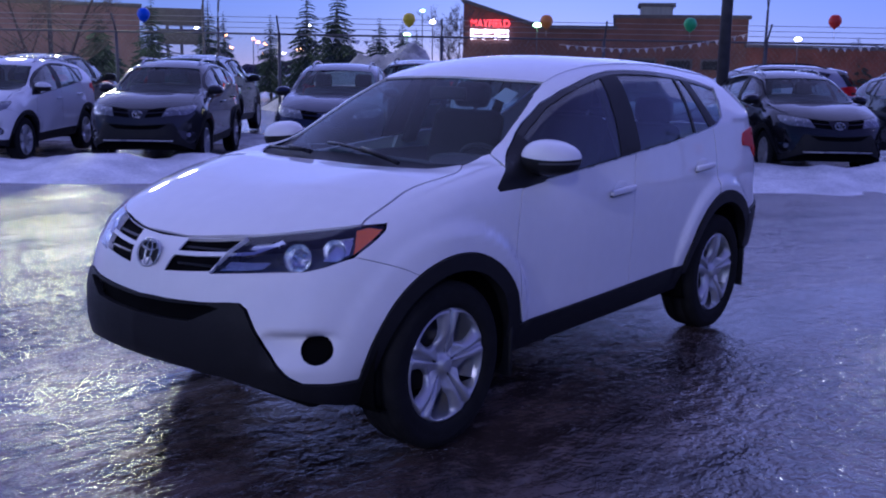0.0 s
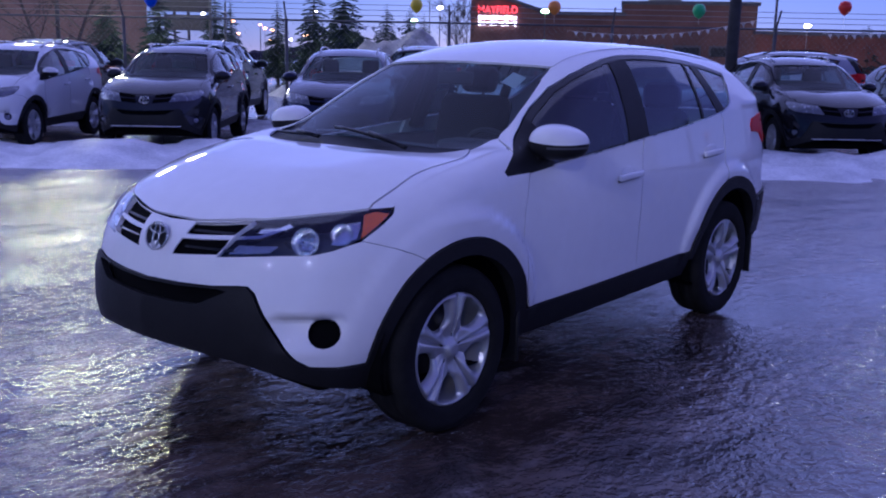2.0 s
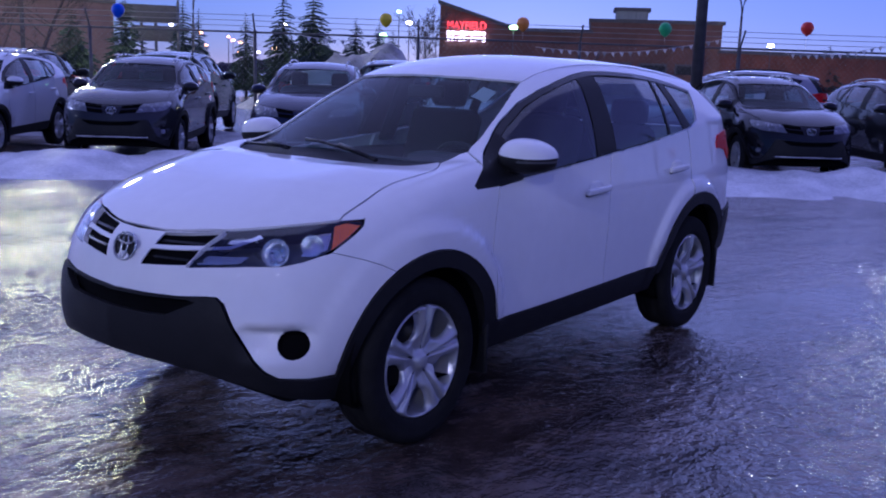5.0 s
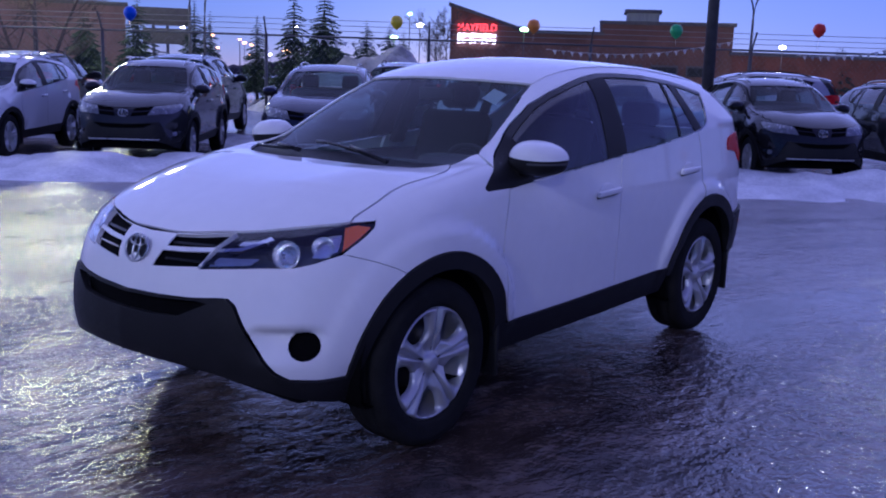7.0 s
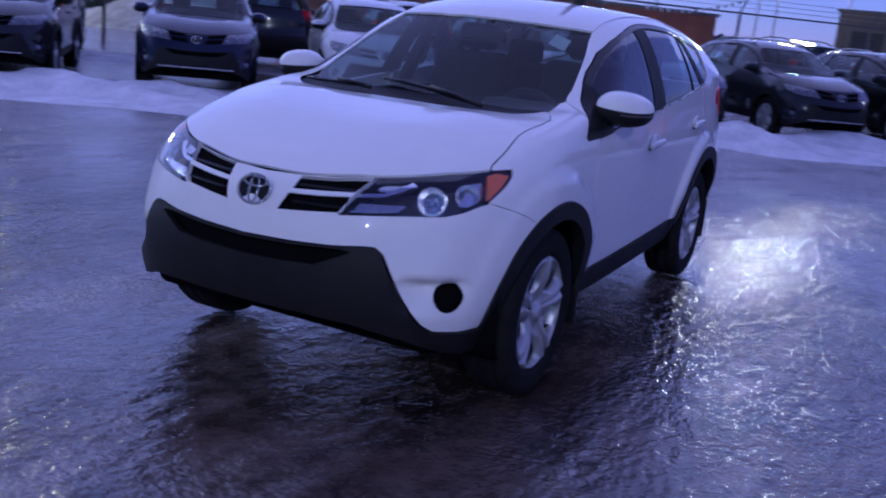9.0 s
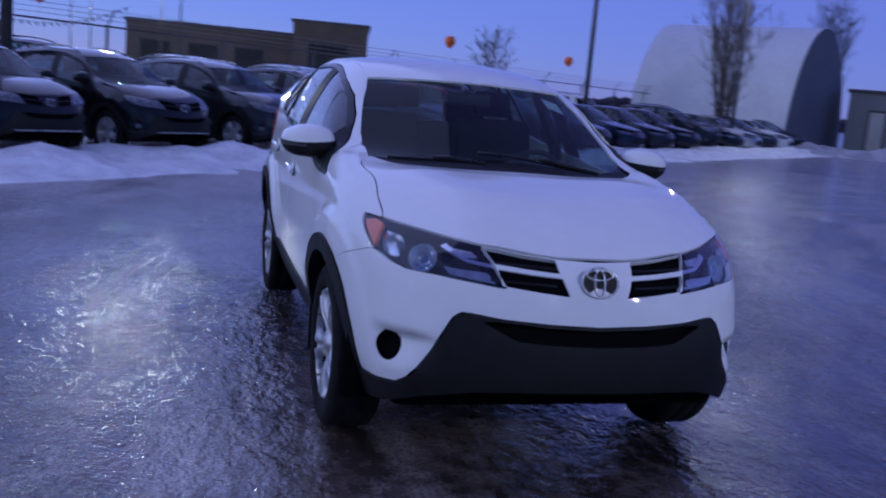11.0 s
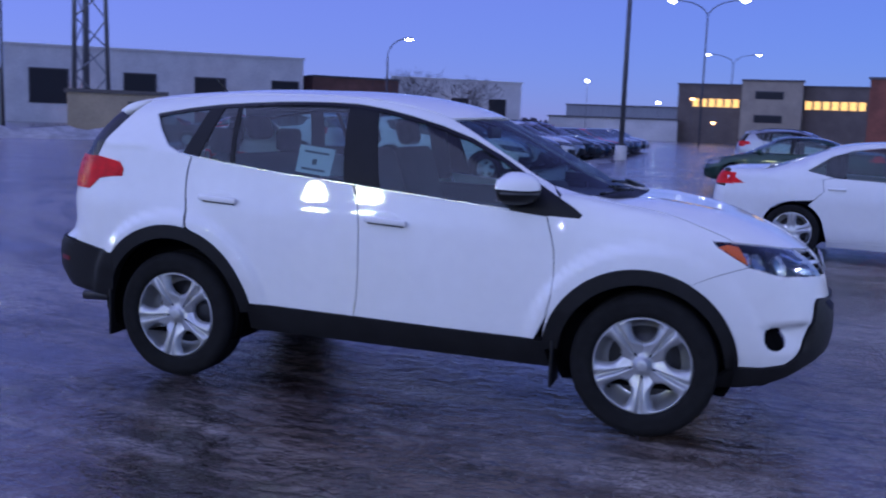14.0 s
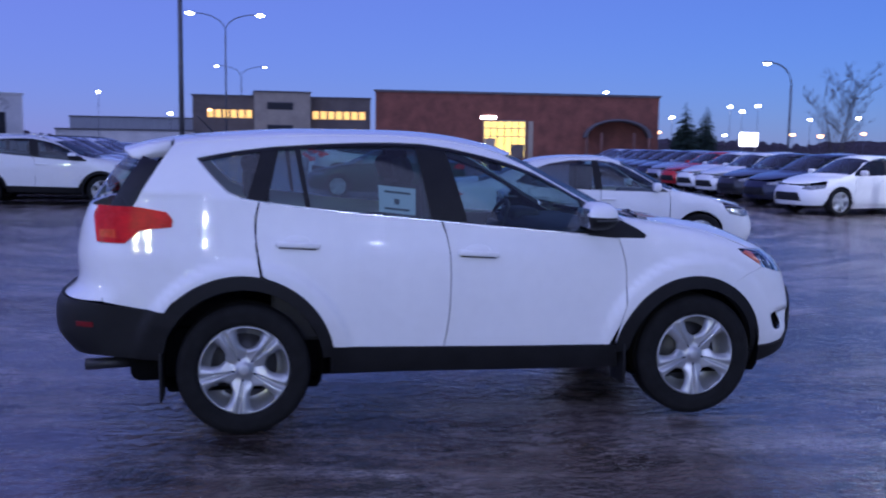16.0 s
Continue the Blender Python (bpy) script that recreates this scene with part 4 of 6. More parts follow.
    q = K.project([(-0.587, 1.372), (-0.375, 1.35), (-0.385, 1.205), (-0.59, 1.226)], "side")
    vs = [(p[0], -(p[1] - 0.012), p[2]) for p in q]
    sheet = pydata("window_sheet", vs, [(0, 1, 2, 3)], PAPER, root, "printed white sheet taped inside the window")
    qa = [Vector(v) for v in vs]

    def on_sheet(u, v):
        return qa[0].lerp(qa[1], u).lerp(qa[3].lerp(qa[2], u), v) + Vector((0, -0.002, 0))
    for u0, u1, v0, v1 in ((0.16, 0.86, 0.17, 0.25), (0.16, 0.84, 0.80, 0.88), (0.42, 0.56, 0.45, 0.66)):
        pydata("print_bar", [on_sheet(u0, v0), on_sheet(u1, v0), on_sheet(u1, v1), on_sheet(u0, v1)], [(0, 1, 2, 3)], INK, root)
    st = K.project([(0.34, 0.50), (0.33, 0.41), (0.44, 0.415), (0.45, 0.51)], "top") - [0, 0, 0.015]
    pydata("windscreen_sticker", st, [(0, 1, 2, 3)], PAPER, root, "small pale windscreen sticker")
    an = K.project([(-1.50, 0.0)], "top")[0]
    part("aerial", tube(bm_new(), tuple(an), (an[0] - 0.10, 0, an[2] + 0.10), 0.006, 0.003, n=6), GLOSS_BLACK, root)
    return root



SEDAN_SKIN = Shell(
    width=[(-2.45, 0.74), (-2.1, 0.83), (-1.7, 0.87), (-0.6, 0.895), (0, 0.897), (0.7, 0.89), (1.39, 0.875), (1.8, 0.84), (2.1, 0.76), (2.4, 0.62)],
    section=[(0.15, -0.12), (0.25, -0.06), (0.35, -0.03), (0.55, -0.012), (0.72, 0), (0.85, -0.01), (0.95, -0.03), (1.2, -0.07)],
    lean=(0.42, 0.35), belt=(0.97, -0.03),
    nose_plan=[(0, 2.36), (0.3, 2.335), (0.5, 2.26), (0.7, 2.09), (0.82, 1.9), (0.95, 1.45)],
    nose_side=[(0.15, -0.14), (0.28, -0.04), (0.42, 0), (0.55, -0.02), (0.68, -0.08), (0.78, -0.18), (0.9, -0.42), (1.0, -0.7)],
    hood=[(0.4, 1.02), (0.95, 1.0), (1.3, 0.95), (1.7, 0.885), (2.0, 0.82), (2.2, 0.75), (2.4, 0.62)], hood_drop=0.05,
    cabin=[(-2.6, 0.96), (-2.38, 1.08), (-2.0, 1.12), (-1.72, 1.15), (-1.5, 1.22), (-1.0, 1.405), (-0.6, 1.465), (-0.1, 1.475), (0.25, 1.435), (0.7, 1.245), (1.2, 0.99), (1.6, 0.78)], bow=0.17,
    tail_side=[(0.2, -2.36), (0.35, -2.44), (0.55, -2.47), (0.8, -2.45), (0.95, -2.42), (1.08, -2.37), (1.2, -2.2)], tail_plan=0.16, flare=0.008, axle=1.39)


def build_sedan(name, body, h=0.12):
    """A mid-size saloon, its middle on the ground at the origin, nose towards +x."""
    K = SEDAN_SKIN
    root = empty(name)
    kw = dict(h=h, rim=0.012)

    def z_at(xs, ys):
        return K.project(np.stack([xs, ys], 1), "top")[:, 2]
    edge_y = curve([(-2.3, 0.66), (-1.8, 0.66), (-1.5, 0.60), (-1.0, 0.53), (-0.5, 0.52), (0.1, 0.53), (0.35, 0.57), (0.7, 0.65), (1.0, 0.715)])
    panel(K, "hood", bow_line([(2.20, 0), (2.17, 0.25), (2.08, 0.45), (1.93, 0.60), (1.75, 0.69)], 8) + [(1.4, 0.715), (1.1, 0.70), (1.02, 0.66), (1.10, 0.4), (1.17, 0)], "top", body, root, off=0.003, both=True, **kw)
    rs = [(x, float(edge_y(x)) + 0.012) for x in np.linspace(0.28, -1.05, 8)]
    panel(K, "roof", [(0.35, 0), (0.33, 0.3)] + rs + [(-1.08, 0.3), (-1.1, 0)], "top", body, root, off=0.003, both=True, **kw)
    panel(K, "boot_lid", [(-1.78, 0), (-1.77, 0.5), (-1.80, 0.66), (-2.2, 0.66), (-2.35, 0.3), (-2.37, 0)], "top", body, root, off=0.002, both=True, **kw)
    xs = np.linspace(1.0, 1.74, 7)
    fz = z_at(xs, np.full(7, 0.765)) - 0.004
    arc = ring(1.39, 0.34, 0.375, 8, 172, 16)
    sides(K, "fender", [(1.84, 0.62), (1.80, 0.40)] + arc + [(0.955, 0.26), (0.955, 0.965)] + list(zip(map(float, xs), map(float, fz))), "side", body, root, **kw)
    sides(K, "fender_top", [(1.72, 0.70), (1.4, 0.722), (1.1, 0.708), (1.0, 0.70), (1.0, 0.79), (1.72, 0.775)], "top", body, root, h=h, rim=0, off=0.0015)
    sides(K, "front_door", [(0.945, 0.968), (-0.045, 0.985), (-0.03, 0.7), (-0.06, 0.25), (0.945, 0.25)], "side", body, root, **kw)
    arc = ring(-1.39, 0.34, 0.375, 80, 8, 9)
    sides(K, "rear_door", [(-0.057, 0.986), (-0.95, 1.018), (-1.07, 0.99), (-1.04, 0.85), (-1.15, 0.735)] + arc[2:] + [(-0.98, 0.25), (-0.072, 0.25), (-0.042, 0.7)], "side", body, root, **kw)
    tl = [(0.95, 0.972), (0.75, 1.10), (0.45, 1.285), (0.15, 1.385), (-0.10, 1.41), (-0.45, 1.405), (-0.75, 1.36), (-1.0, 1.275), (-1.27, 1.09), (-0.96, 1.026), (-1.08, 0.99), (-1.05, 0.85), (-1.16, 0.738)]
    ex = np.linspace(-2.2, 1.0, 26)
    ez = z_at(ex, edge_y(ex)) - 0.003
    up = list(zip(map(float, ex), map(float, ez)))
    sides(K, "side_frame", tl + ring(-1.39, 0.34, 0.375, 100, 172, 9) + [(-1.80, 0.30), (-2.2, 0.30), (-2.24, 0.60), (-2.24, 0.90)] + up, "side", body, root, **kw)
    head = [(60, 0.74), (46, 0.74), (30, 0.70), (27, 0.64), (40, 0.625), (56, 0.665)]
    panel(K, "front_bumper", [(0, 0.24), (30, 0.24), (55, 0.25), (62, 0.42), (64, 0.62), (61, 0.735), (55, 0.66), (40, 0.618), (26, 0.633), (29, 0.71), (15, 0.72), (0, 0.725)], "nose", body, root, both=True, holes=[[(-22, 0.55), (22, 0.55), (27, 0.34), (-27, 0.34)]], **kw)
    panel(K, "grille_mesh", [(0, 0.57), (24, 0.57), (29, 0.32), (0, 0.32)], "nose", DARK, root, both=True, off=-0.02, h=h, rim=0)
    sides(K, "headlight", head, "nose", FAR_LAMP, root, h=h, rim=0.01, off=0.004, label="clear wrap-round headlight")
    panel(K, "rear_bumper", [(0, 0.30), (40, 0.30), (47, 0.32), (46, 0.84), (30, 0.86), (0, 0.86)], "tail", body, root, both=True, **kw)
    panel(K, "boot_face", [(0, 0.865), (30, 0.865), (29, 1.06), (0, 1.065)], "tail", body, root, both=True, **kw)
    sides(K, "tail_light", [(-2.0, 0.90), (-2.30, 0.88), (-2.33, 1.0), (-2.24, 1.03)], "side", RED_LENS, root, h=h, rim=0.01, off=0.006, label="red wrap-round tail light")
    sides(K, "tail_light_inner", [(30.5, 0.87), (46, 0.88), (45, 1.02), (30, 1.04)], "tail", RED_LENS, root, h=h, rim=0.01, off=0.004)
    panel(K, "windscreen", [(1.12, 0), (1.05, 0.4), (0.97, 0.66), (0.7, 0.63), (0.34, 0.55), (0.36, 0.3), (0.37, 0)], "top", GLASS, root, both=True, h=h, rim=0, off=-0.003)
    panel(K, "rear_window", [(-1.12, 0), (-1.1, 0.3), (-1.07, 0.51), (-1.45, 0.57), (-1.74, 0.55), (-1.75, 0)], "top", TINT, root, both=True, h=h, rim=0, off=-0.003)
    sides(K, "front_window", [(0.85, 0.992), (-0.03, 1.006), (-0.07, 1.39), (0.15, 1.368), (0.45, 1.268), (0.75, 1.08)], "side", TINT, root, h=h, rim=0, off=-0.004)
    sides(K, "rear_door_window", [(-0.12, 1.008), (-0.95, 1.038), (-1.22, 1.092), (-1.0, 1.255), (-0.75, 1.342), (-0.45, 1.388), (-0.14, 1.394)], "side", TINT, root, h=h, rim=0, off=-0.004)
    sides(K, "pillar_trim", [(-0.02, 1.0), (-0.13, 1.0), (-0.15, 1.405), (-0.06, 1.405)], "side", BLACK_PLASTIC, root, h=h, rim=0.008, off=-0.001)
    sides(K, "sill", [(0.96, 0.245), (-0.98, 0.245), (-0.98, 0.17), (0.96, 0.17)], "side", body, root, h=h, rim=0.05)
    for sg in (1, -1):
        m = empty("door_mirror", pose(0.74, sg * 0.92, 1.04))
        m.parent = root
        part("mirror_cap", box(bm_new(), (0, 0, 0), (0.11, 0.20, 0.13), 0.04, segs=3), body, m)
        part("mirror_arm", box(bm_new(), (0.02, -sg * 0.10, -0.05), (0.06, 0.10, 0.03), 0.01), GLOSS_BLACK, m)
        for hx, hz in ((0.06, 0.86), (-0.90, 0.885)):
            p = K.project([(hx, hz)], "side")[0]
            part("door_handle", box(bm_new(), (hx, sg * (p[1] + 0.018), hz), (0.21, 0.024, 0.03), 0.01), body, root)
        for x in (1.39, -1.39):
            wheel_parts(root, x, sg, 0.33, 0.333, segs=36, fineness=0)
            vs, fs = lathe([(0.36, 0.09), (0.36, -0.3), (0, -0.3)], 16)
            q = pydata("wheel_well", [(v[0], sg * v[1], max(v[2], -0.1)) for v in vs], fs, DARK, root)
            q.matrix_basis = pose(x, sg * 0.76, 0.34)
    bm = bm_new()
    box(bm, (0, 0, 0.36), (4.1, 1.35, 0.30), 0.05)
    box(bm, (0, 0, 0.5), (1.8, 1.6, 0.5), 0.05)
    part("floor_pan", bm, DARK, root)
    part("dashboard", box(bm_new(), (0.72, 0, 0.86), (0.5, 1.4, 0.22), 0.07), TRIM, root)
    for y in (0.36, -0.36):
        for x in (-0.2, -1.0):
            part("seat_back", box(bm_new(), (x, y, 0.98), (0.16, 0.5, 0.7), 0.06), SEAT, root)
    return root


def merged(root, name):
    """The same car with its parts joined to a few: body, glass, trim, lamps, four wheels."""
    out = empty(name)
    sets = {}
    for o in root.children_recursive:
        if o.type != "MESH" or o.name.startswith(("grille_slat", "lug_nut", "print_bar")):
            continue
        m, q = o.matrix_basis.copy(), o
        wheel = None
        while q.parent is not None and q.parent != root:
            q = q.parent
            m = q.matrix_basis @ m
            if q.name.startswith("wheel"):
                wheel = q.name
        k = o.data.materials[0].name
        if wheel:
            key = ("tyre" if "rubber" in k else "wheel_cover", wheel)
        elif "glass" in k:
            key = ("glazing", "")
        elif k == BODY_KEY[0]:
            key = ("body", "")
        elif "red_lamp" in k:
            key = ("tail_light", "left" if sum(v.co.y for v in o.data.vertices) > 0 else "right")
        elif "clouded" in k:
            key = ("headlight", "left" if sum(v.co.y for v in o.data.vertices) > 0 else "right")
        else:
            key = ("trim", "")
        sets.setdefault(key, []).append((o.data, m))
    for (nm, _), parts in sets.items():
        bm = bm_new()
        for me, m in parts:
            tmp = me.copy()
            tmp.transform(m)
            bm.from_mesh(tmp)
            bpy.data.meshes.remove(tmp)
        mats = {"tyre": RUBBER, "wheel_cover": SILVER, "glazing": TINT, "body": PAINTS["black"], "tail_light": RED_LENS, "headlight": FAR_LAMP, "trim": BLACK_PLASTIC}
        part(nm, bm, mats[nm], out)
    return out


BODY_KEY = [PAINTS["black"].name]


# ---- ground and snow ----
def ground_material():
    m = bpy.data.materials.new("icy_asphalt")
    m.use_nodes = True
    nt = m.node_tree
    N, L = nt.nodes.new, nt.links.new
    b = nt.nodes["Principled BSDF"]
    co = N("ShaderNodeTexCoord")

    def noise_node(scale, detail=5, stretch=(1, 1, 1), turn=0.0, rough=0.55):
        mp = N("ShaderNodeMapping")
        mp.inputs["Scale"].default_value = stretch
        mp.inputs["Rotation"].default_value = (0, 0, turn)
        L(co.outputs["Object"], mp.inputs[0])
        n = N("ShaderNodeTexNoise")
        n.inputs["Scale"].default_value, n.inputs["Detail"].default_value, n.inputs["Roughness"].default_value = scale, detail, rough
        L(mp.outputs[0], n.inputs["Vector"])
        return n.outputs["Fac"]

    def ramp(src, a, c, lo=0.0, hi=1.0):
        r = N("ShaderNodeMapRange")
        r.interpolation_type = "SMOOTHSTEP"
        for i, v in ((1, a), (2, c), (3, lo), (4, hi)):
            r.inputs[i].default_value = v
        L(src, r.inputs[0])
        return r.outputs[0]

    def math_node(op, x, y):
        n = N("ShaderNodeMath")
        n.operation = op
        for i, v in ((0, x), (1, y)):
            if isinstance(v, (int, float)):
                n.inputs[i].default_value = v
            else:
                L(v, n.inputs[i])
        return n.outputs[0]

    def mix(f, a, c):
        n = N("ShaderNodeMix")
        n.data_type = "RGBA"
        L(f, n.inputs[0])
        for i, v in ((6, a), (7, c)):
            if isinstance(v, tuple):
                n.inputs[i].default_value = (*v, 1)
            else:
                L(v, n.inputs[i])
        return n.outputs[2]

    def polar(cx, cy, kr, ka):
        """Coordinates of radius and angle about a far point, so that wheel tracks run in wide arcs."""
        mp = N("ShaderNodeMapping")
        mp.inputs["Location"].default_value = (-cx, -cy, 0)
        L(co.outputs["Object"], mp.inputs[0])
        sp, cb = N("ShaderNodeSeparateXYZ"), N("ShaderNodeCombineXYZ")
        L(mp.outputs[0], sp.inputs[0])
        x, y = sp.outputs[0], sp.outputs[1]
        r = math_node("SQRT", math_node("ADD", math_node("MULTIPLY", x, x), math_node("MULTIPLY", y, y)), 0)
        L(math_node("MULTIPLY", r, kr), cb.inputs[0])
        L(math_node("MULTIPLY", math_node("ARCTAN2", x, math_node("MULTIPLY", y, -1.0)), ka), cb.inputs[1])
        n = N("ShaderNodeTexNoise")
        n.inputs["Scale"].default_value, n.inputs["Detail"].default_value, n.inputs["Roughness"].default_value = 1.0, 6, 0.6
        L(cb.outputs[0], n.inputs["Vector"])
        return n.outputs["Fac"]

    # an uneven ellipse round the standing car with less ice and more asphalt
    mp = N("ShaderNodeMapping")
    mp.inputs["Location"].default_value, mp.inputs["Scale"].default_value = (-0.10, 0.02, 0), (1 / 5.2, 1 / 4.6, 0)
    L(co.outputs["Object"], mp.inputs[0])
    ln = N("ShaderNodeVectorMath")
    ln.operation = "LENGTH"
    L(mp.outputs[0], ln.inputs[0])
    streak = polar(2.0, 15.0, 2.1, 5.0)
    blotch = noise_node(0.40, 7, (0.6, 1.0, 1), radians(-15), 0.6)
    grit = noise_node(9.0, 6)
    fine_n = noise_node(60.0, 4)
    bare = ramp(math_node("ADD", ln.outputs["Value"], math_node("MULTIPLY", math_node("SUBTRACT", blotch, 0.5), 1.6)), 0.65, 1.25, 0.065, 0.0)
    cover = math_node("ADD", math_node("MULTIPLY", streak, 0.55), math_node("ADD", math_node("MULTIPLY", blotch, 0.45), math_node("MULTIPLY", grit, 0.16)))
    packed = ramp(math_node("SUBTRACT", cover, bare), 0.49, 0.66)
    mud = math_node("ADD", math_node("MULTIPLY", noise_node(1.7, 6, (0.6, 1, 1), radians(25), 0.6), 0.7), math_node("MULTIPLY", grit, 0.3))
    asphalt = mix(ramp(mud, 0.36, 0.64), (0.018, 0.0130, 0.0112), (0.115, 0.086, 0.073))
    ice = mix(ramp(fine_n, 0.3, 0.75), (0.13, 0.113, 0.107), (0.46, 0.41, 0.395))
    col = mix(packed, asphalt, ice)
    L(col, b.inputs["Base Color"])
    wet = ramp(noise_node(1.3, 5), 0.35, 0.65, 0.10, 0.22)
    rough = N("ShaderNodeMix")
    L(packed, rough.inputs[0])
    L(wet, rough.inputs[2])
    rough.inputs[3].default_value = 0.19
    L(rough.outputs[0], b.inputs["Roughness"])
    b.inputs["Specular IOR Level"].default_value = 0.5
    b.inputs["Coat Weight"].default_value, b.inputs["Coat Roughness"].default_value, b.inputs["Coat IOR"].default_value = 0.3, 0.12, 1.31
    relief = math_node("ADD", math_node("MULTIPLY", noise_node(3.2, 5, (0.6, 1, 1), radians(15), 0.55), 0.55), math_node("ADD", math_node("MULTIPLY", noise_node(12, 3, (0.6, 1, 1), 0.4), 0.85), math_node("MULTIPLY", noise_node(32, 2), 0.36)))
    relief = math_node("ADD", relief, math_node("MULTIPLY", streak, 0.3))
    bp = N("ShaderNodeBump")
    bp.inputs["Distance"].default_value = 0.05
    churned = math_node("ADD", math_node("MULTIPLY", packed, 0.40), ramp(noise_node(0.55, 4, (0.7, 1, 1), 0.9), 0.42, 0.62, 0.0, 0.40))
    L(math_node("ADD", churned, 0.28), bp.inputs["Strength"])
    L(relief, bp.inputs["Height"])
    L(bp.outputs[0], b.inputs["Normal"])
    L(bp.outputs[0], b.inputs["Coat Normal"])
    return m


def ground_sheet():
    n = 150
    u = np.linspace(-1, 1, 2 * n + 1)
    g = 45 * u + (900 - 45) * np.sign(u) * np.abs(u) ** 7
    vs, fs = [], []
    for y in g:
        for x in g:
            d = math.hypot(x, y)
            z = 0.016 * noise.fractal(Vector((x * 0.9, y * 0.9, 0.3)), 1.0, 2.0, 3) * max(0.0, 1 - d / 60) - 0.012
            vs.append((x, y, z))
    k = len(g)
    for j in range(k - 1):
        for i in range(k - 1):
            a = j * k + i
            fs.append((a, a + 1, a + k + 1, a + k))
    return vs, fs


vs, fs = ground_sheet()
tagged(pydata("ground", vs, fs, ground_material()), "dark wet asphalt under patchy refrozen ice", "ground", kind="structure")
SNOW = mat("trodden_snow", (0.82, 0.83, 0.84), 0.55, vary=0.25, scale=2.5, bump=0.5, bump_scale=14, rough_vary=0.15)
DIRTY = mat("dirty_snow", (0.38, 0.38, 0.39), 0.6, vary=0.45, scale=1.8, bump=0.6, bump_scale=9, rough_vary=0.15)

F = Vector((math.cos(radians(40)), math.sin(radians(40)), 0))
R = Vector((-F.y, F.x, 0))
A0 = Vector((-5.57, -11.2, 0))


def ridge(name, start, along, across, length, width, height, material, label, seed=0.0, step=0.22):
    """A long low heap with a ragged edge; across runs over its width."""
    nl, nw = int(length / step), max(8, int(width / step))
    vs, fs = [], []
    for i in range(nl + 1):
        for j in range(nw + 1):
            v = j / nw
            e = 0.5 * noise.noise(Vector((i * step * 0.35, seed, 2.0 + round(v))))
            p = start + along * (i * step) + across * (v * width + e * (1 if v > 0.5 else -1) * min(1, abs(v - 0.5) * 2) * 0.9)
            s = math.sin(math.pi * v) ** 0.8
            q = noise.fractal(Vector((p.x * 0.8, p.y * 0.8, seed)), 1.0, 2.0, 4)
            z = height * s * (0.75 + 0.9 * q) - 0.03
            vs.append((p.x, p.y, max(z, -0.03)))
    k = nw + 1
    fs = [(i * k + j, (i + 1) * k + j, (i + 1) * k + j + 1, i * k + j + 1) for i in range(nl) for j in range(nw)]
    return tagged(pydata(name, vs, fs, material), label, "snow", kind="stuff")


ridge("snow_ridge", A0 - R * 9 + F * 0.7, R, F, 62, 3.5, 0.24, SNOW, "low ridge of trodden snow before the parked cars", 1.0)
ridge("snow_strip", A0 - R * 9 - F * 6.5, R, F, 40, 3.4, 0.10, DIRTY, "dirty packed snow behind the parked cars", 4.0)
ridge("snow_strip", Vector((-4.6, 19, 0)), Vector((-0.06, 1, 0)).normalized(), Vector((1, 0, 0)), 44, 1.5, 0.14, DIRTY, "dirty packed snow along the row of cars", 6.0)
ridge("snow_strip", Vector((-44, 24, 0)), Vector((0.55, 0.83, 0)).normalized(), Vector((0.83, -0.55, 0)), 30, 5.5, 0.5, DIRTY, "ploughed snow by the site cabin", 8.0, 0.6)


def mound(name, x, y, r, h, label):
    vs, fs, n = [], [], 36
    for i in range(n):
        for j in range(13):
            a, q = 2 * math.pi * i / n, j / 12
            px, py = x + r * q * math.cos(a) * 1.3, y + r * q * math.sin(a)
            k = noise.fractal(Vector((px * 0.6, py * 0.6, 3.0)), 1.0, 2.0, 4)
            vs.append((px, py, max(-0.02, h * (1 - q) ** 0.8 * (1 + 0.5 * k) - 0.02)))
    fs = [(i * 13 + j, i * 13 + j + 1, ((i + 1) % n) * 13 + j + 1, ((i + 1) % n) * 13 + j) for i in range(n) for j in range(12)]
    return tagged(pydata(name, vs, fs, DIRTY), label, "snow heap", kind="stuff")


mound("snow_heap", -25.5, -23.8, 5.0, 2.3, "tall grey heap of ploughed snow")

# ---- cars ----
hero = build_suv("suv", WHITE, True, 0.032)
tagged(hero, "clean white compact SUV with black plastic cladding", "car")
mid_suv = build_suv("suv", PAINTS["black"], False, 0.15)
mid_sedan = build_sedan("sedan", PAINTS["black"])
far_suv = merged(mid_suv, "suv")
far_sedan = merged(mid_sedan, "sedan")
WORDS = {"white": "white", "black": "black", "grey": "dark grey", "silver": "silver", "blue": "dark blue", "red": "red", "green": "dark green"}


def park(model, x, y, yaw, colour, where, size=1.0):
    """A parked copy of a car model in its own colour."""
    kind = "compact SUV" if model in (mid_suv, far_suv) else "saloon car"
    c = copy_thing(model, pose(x, y, 0, 0, 0, yaw) @ Matrix.Scale(size, 4))
    for o in (c, *c.children_recursive):
        if o.type == "MESH" and o.data.materials[0].name == BODY_KEY[0]:
            o.material_slots[0].link = "OBJECT"
            o.material_slots[0].material = PAINTS[colour]
    return tagged(c, f"{WORDS[colour]} {kind} {where}", "car", "parked cars")


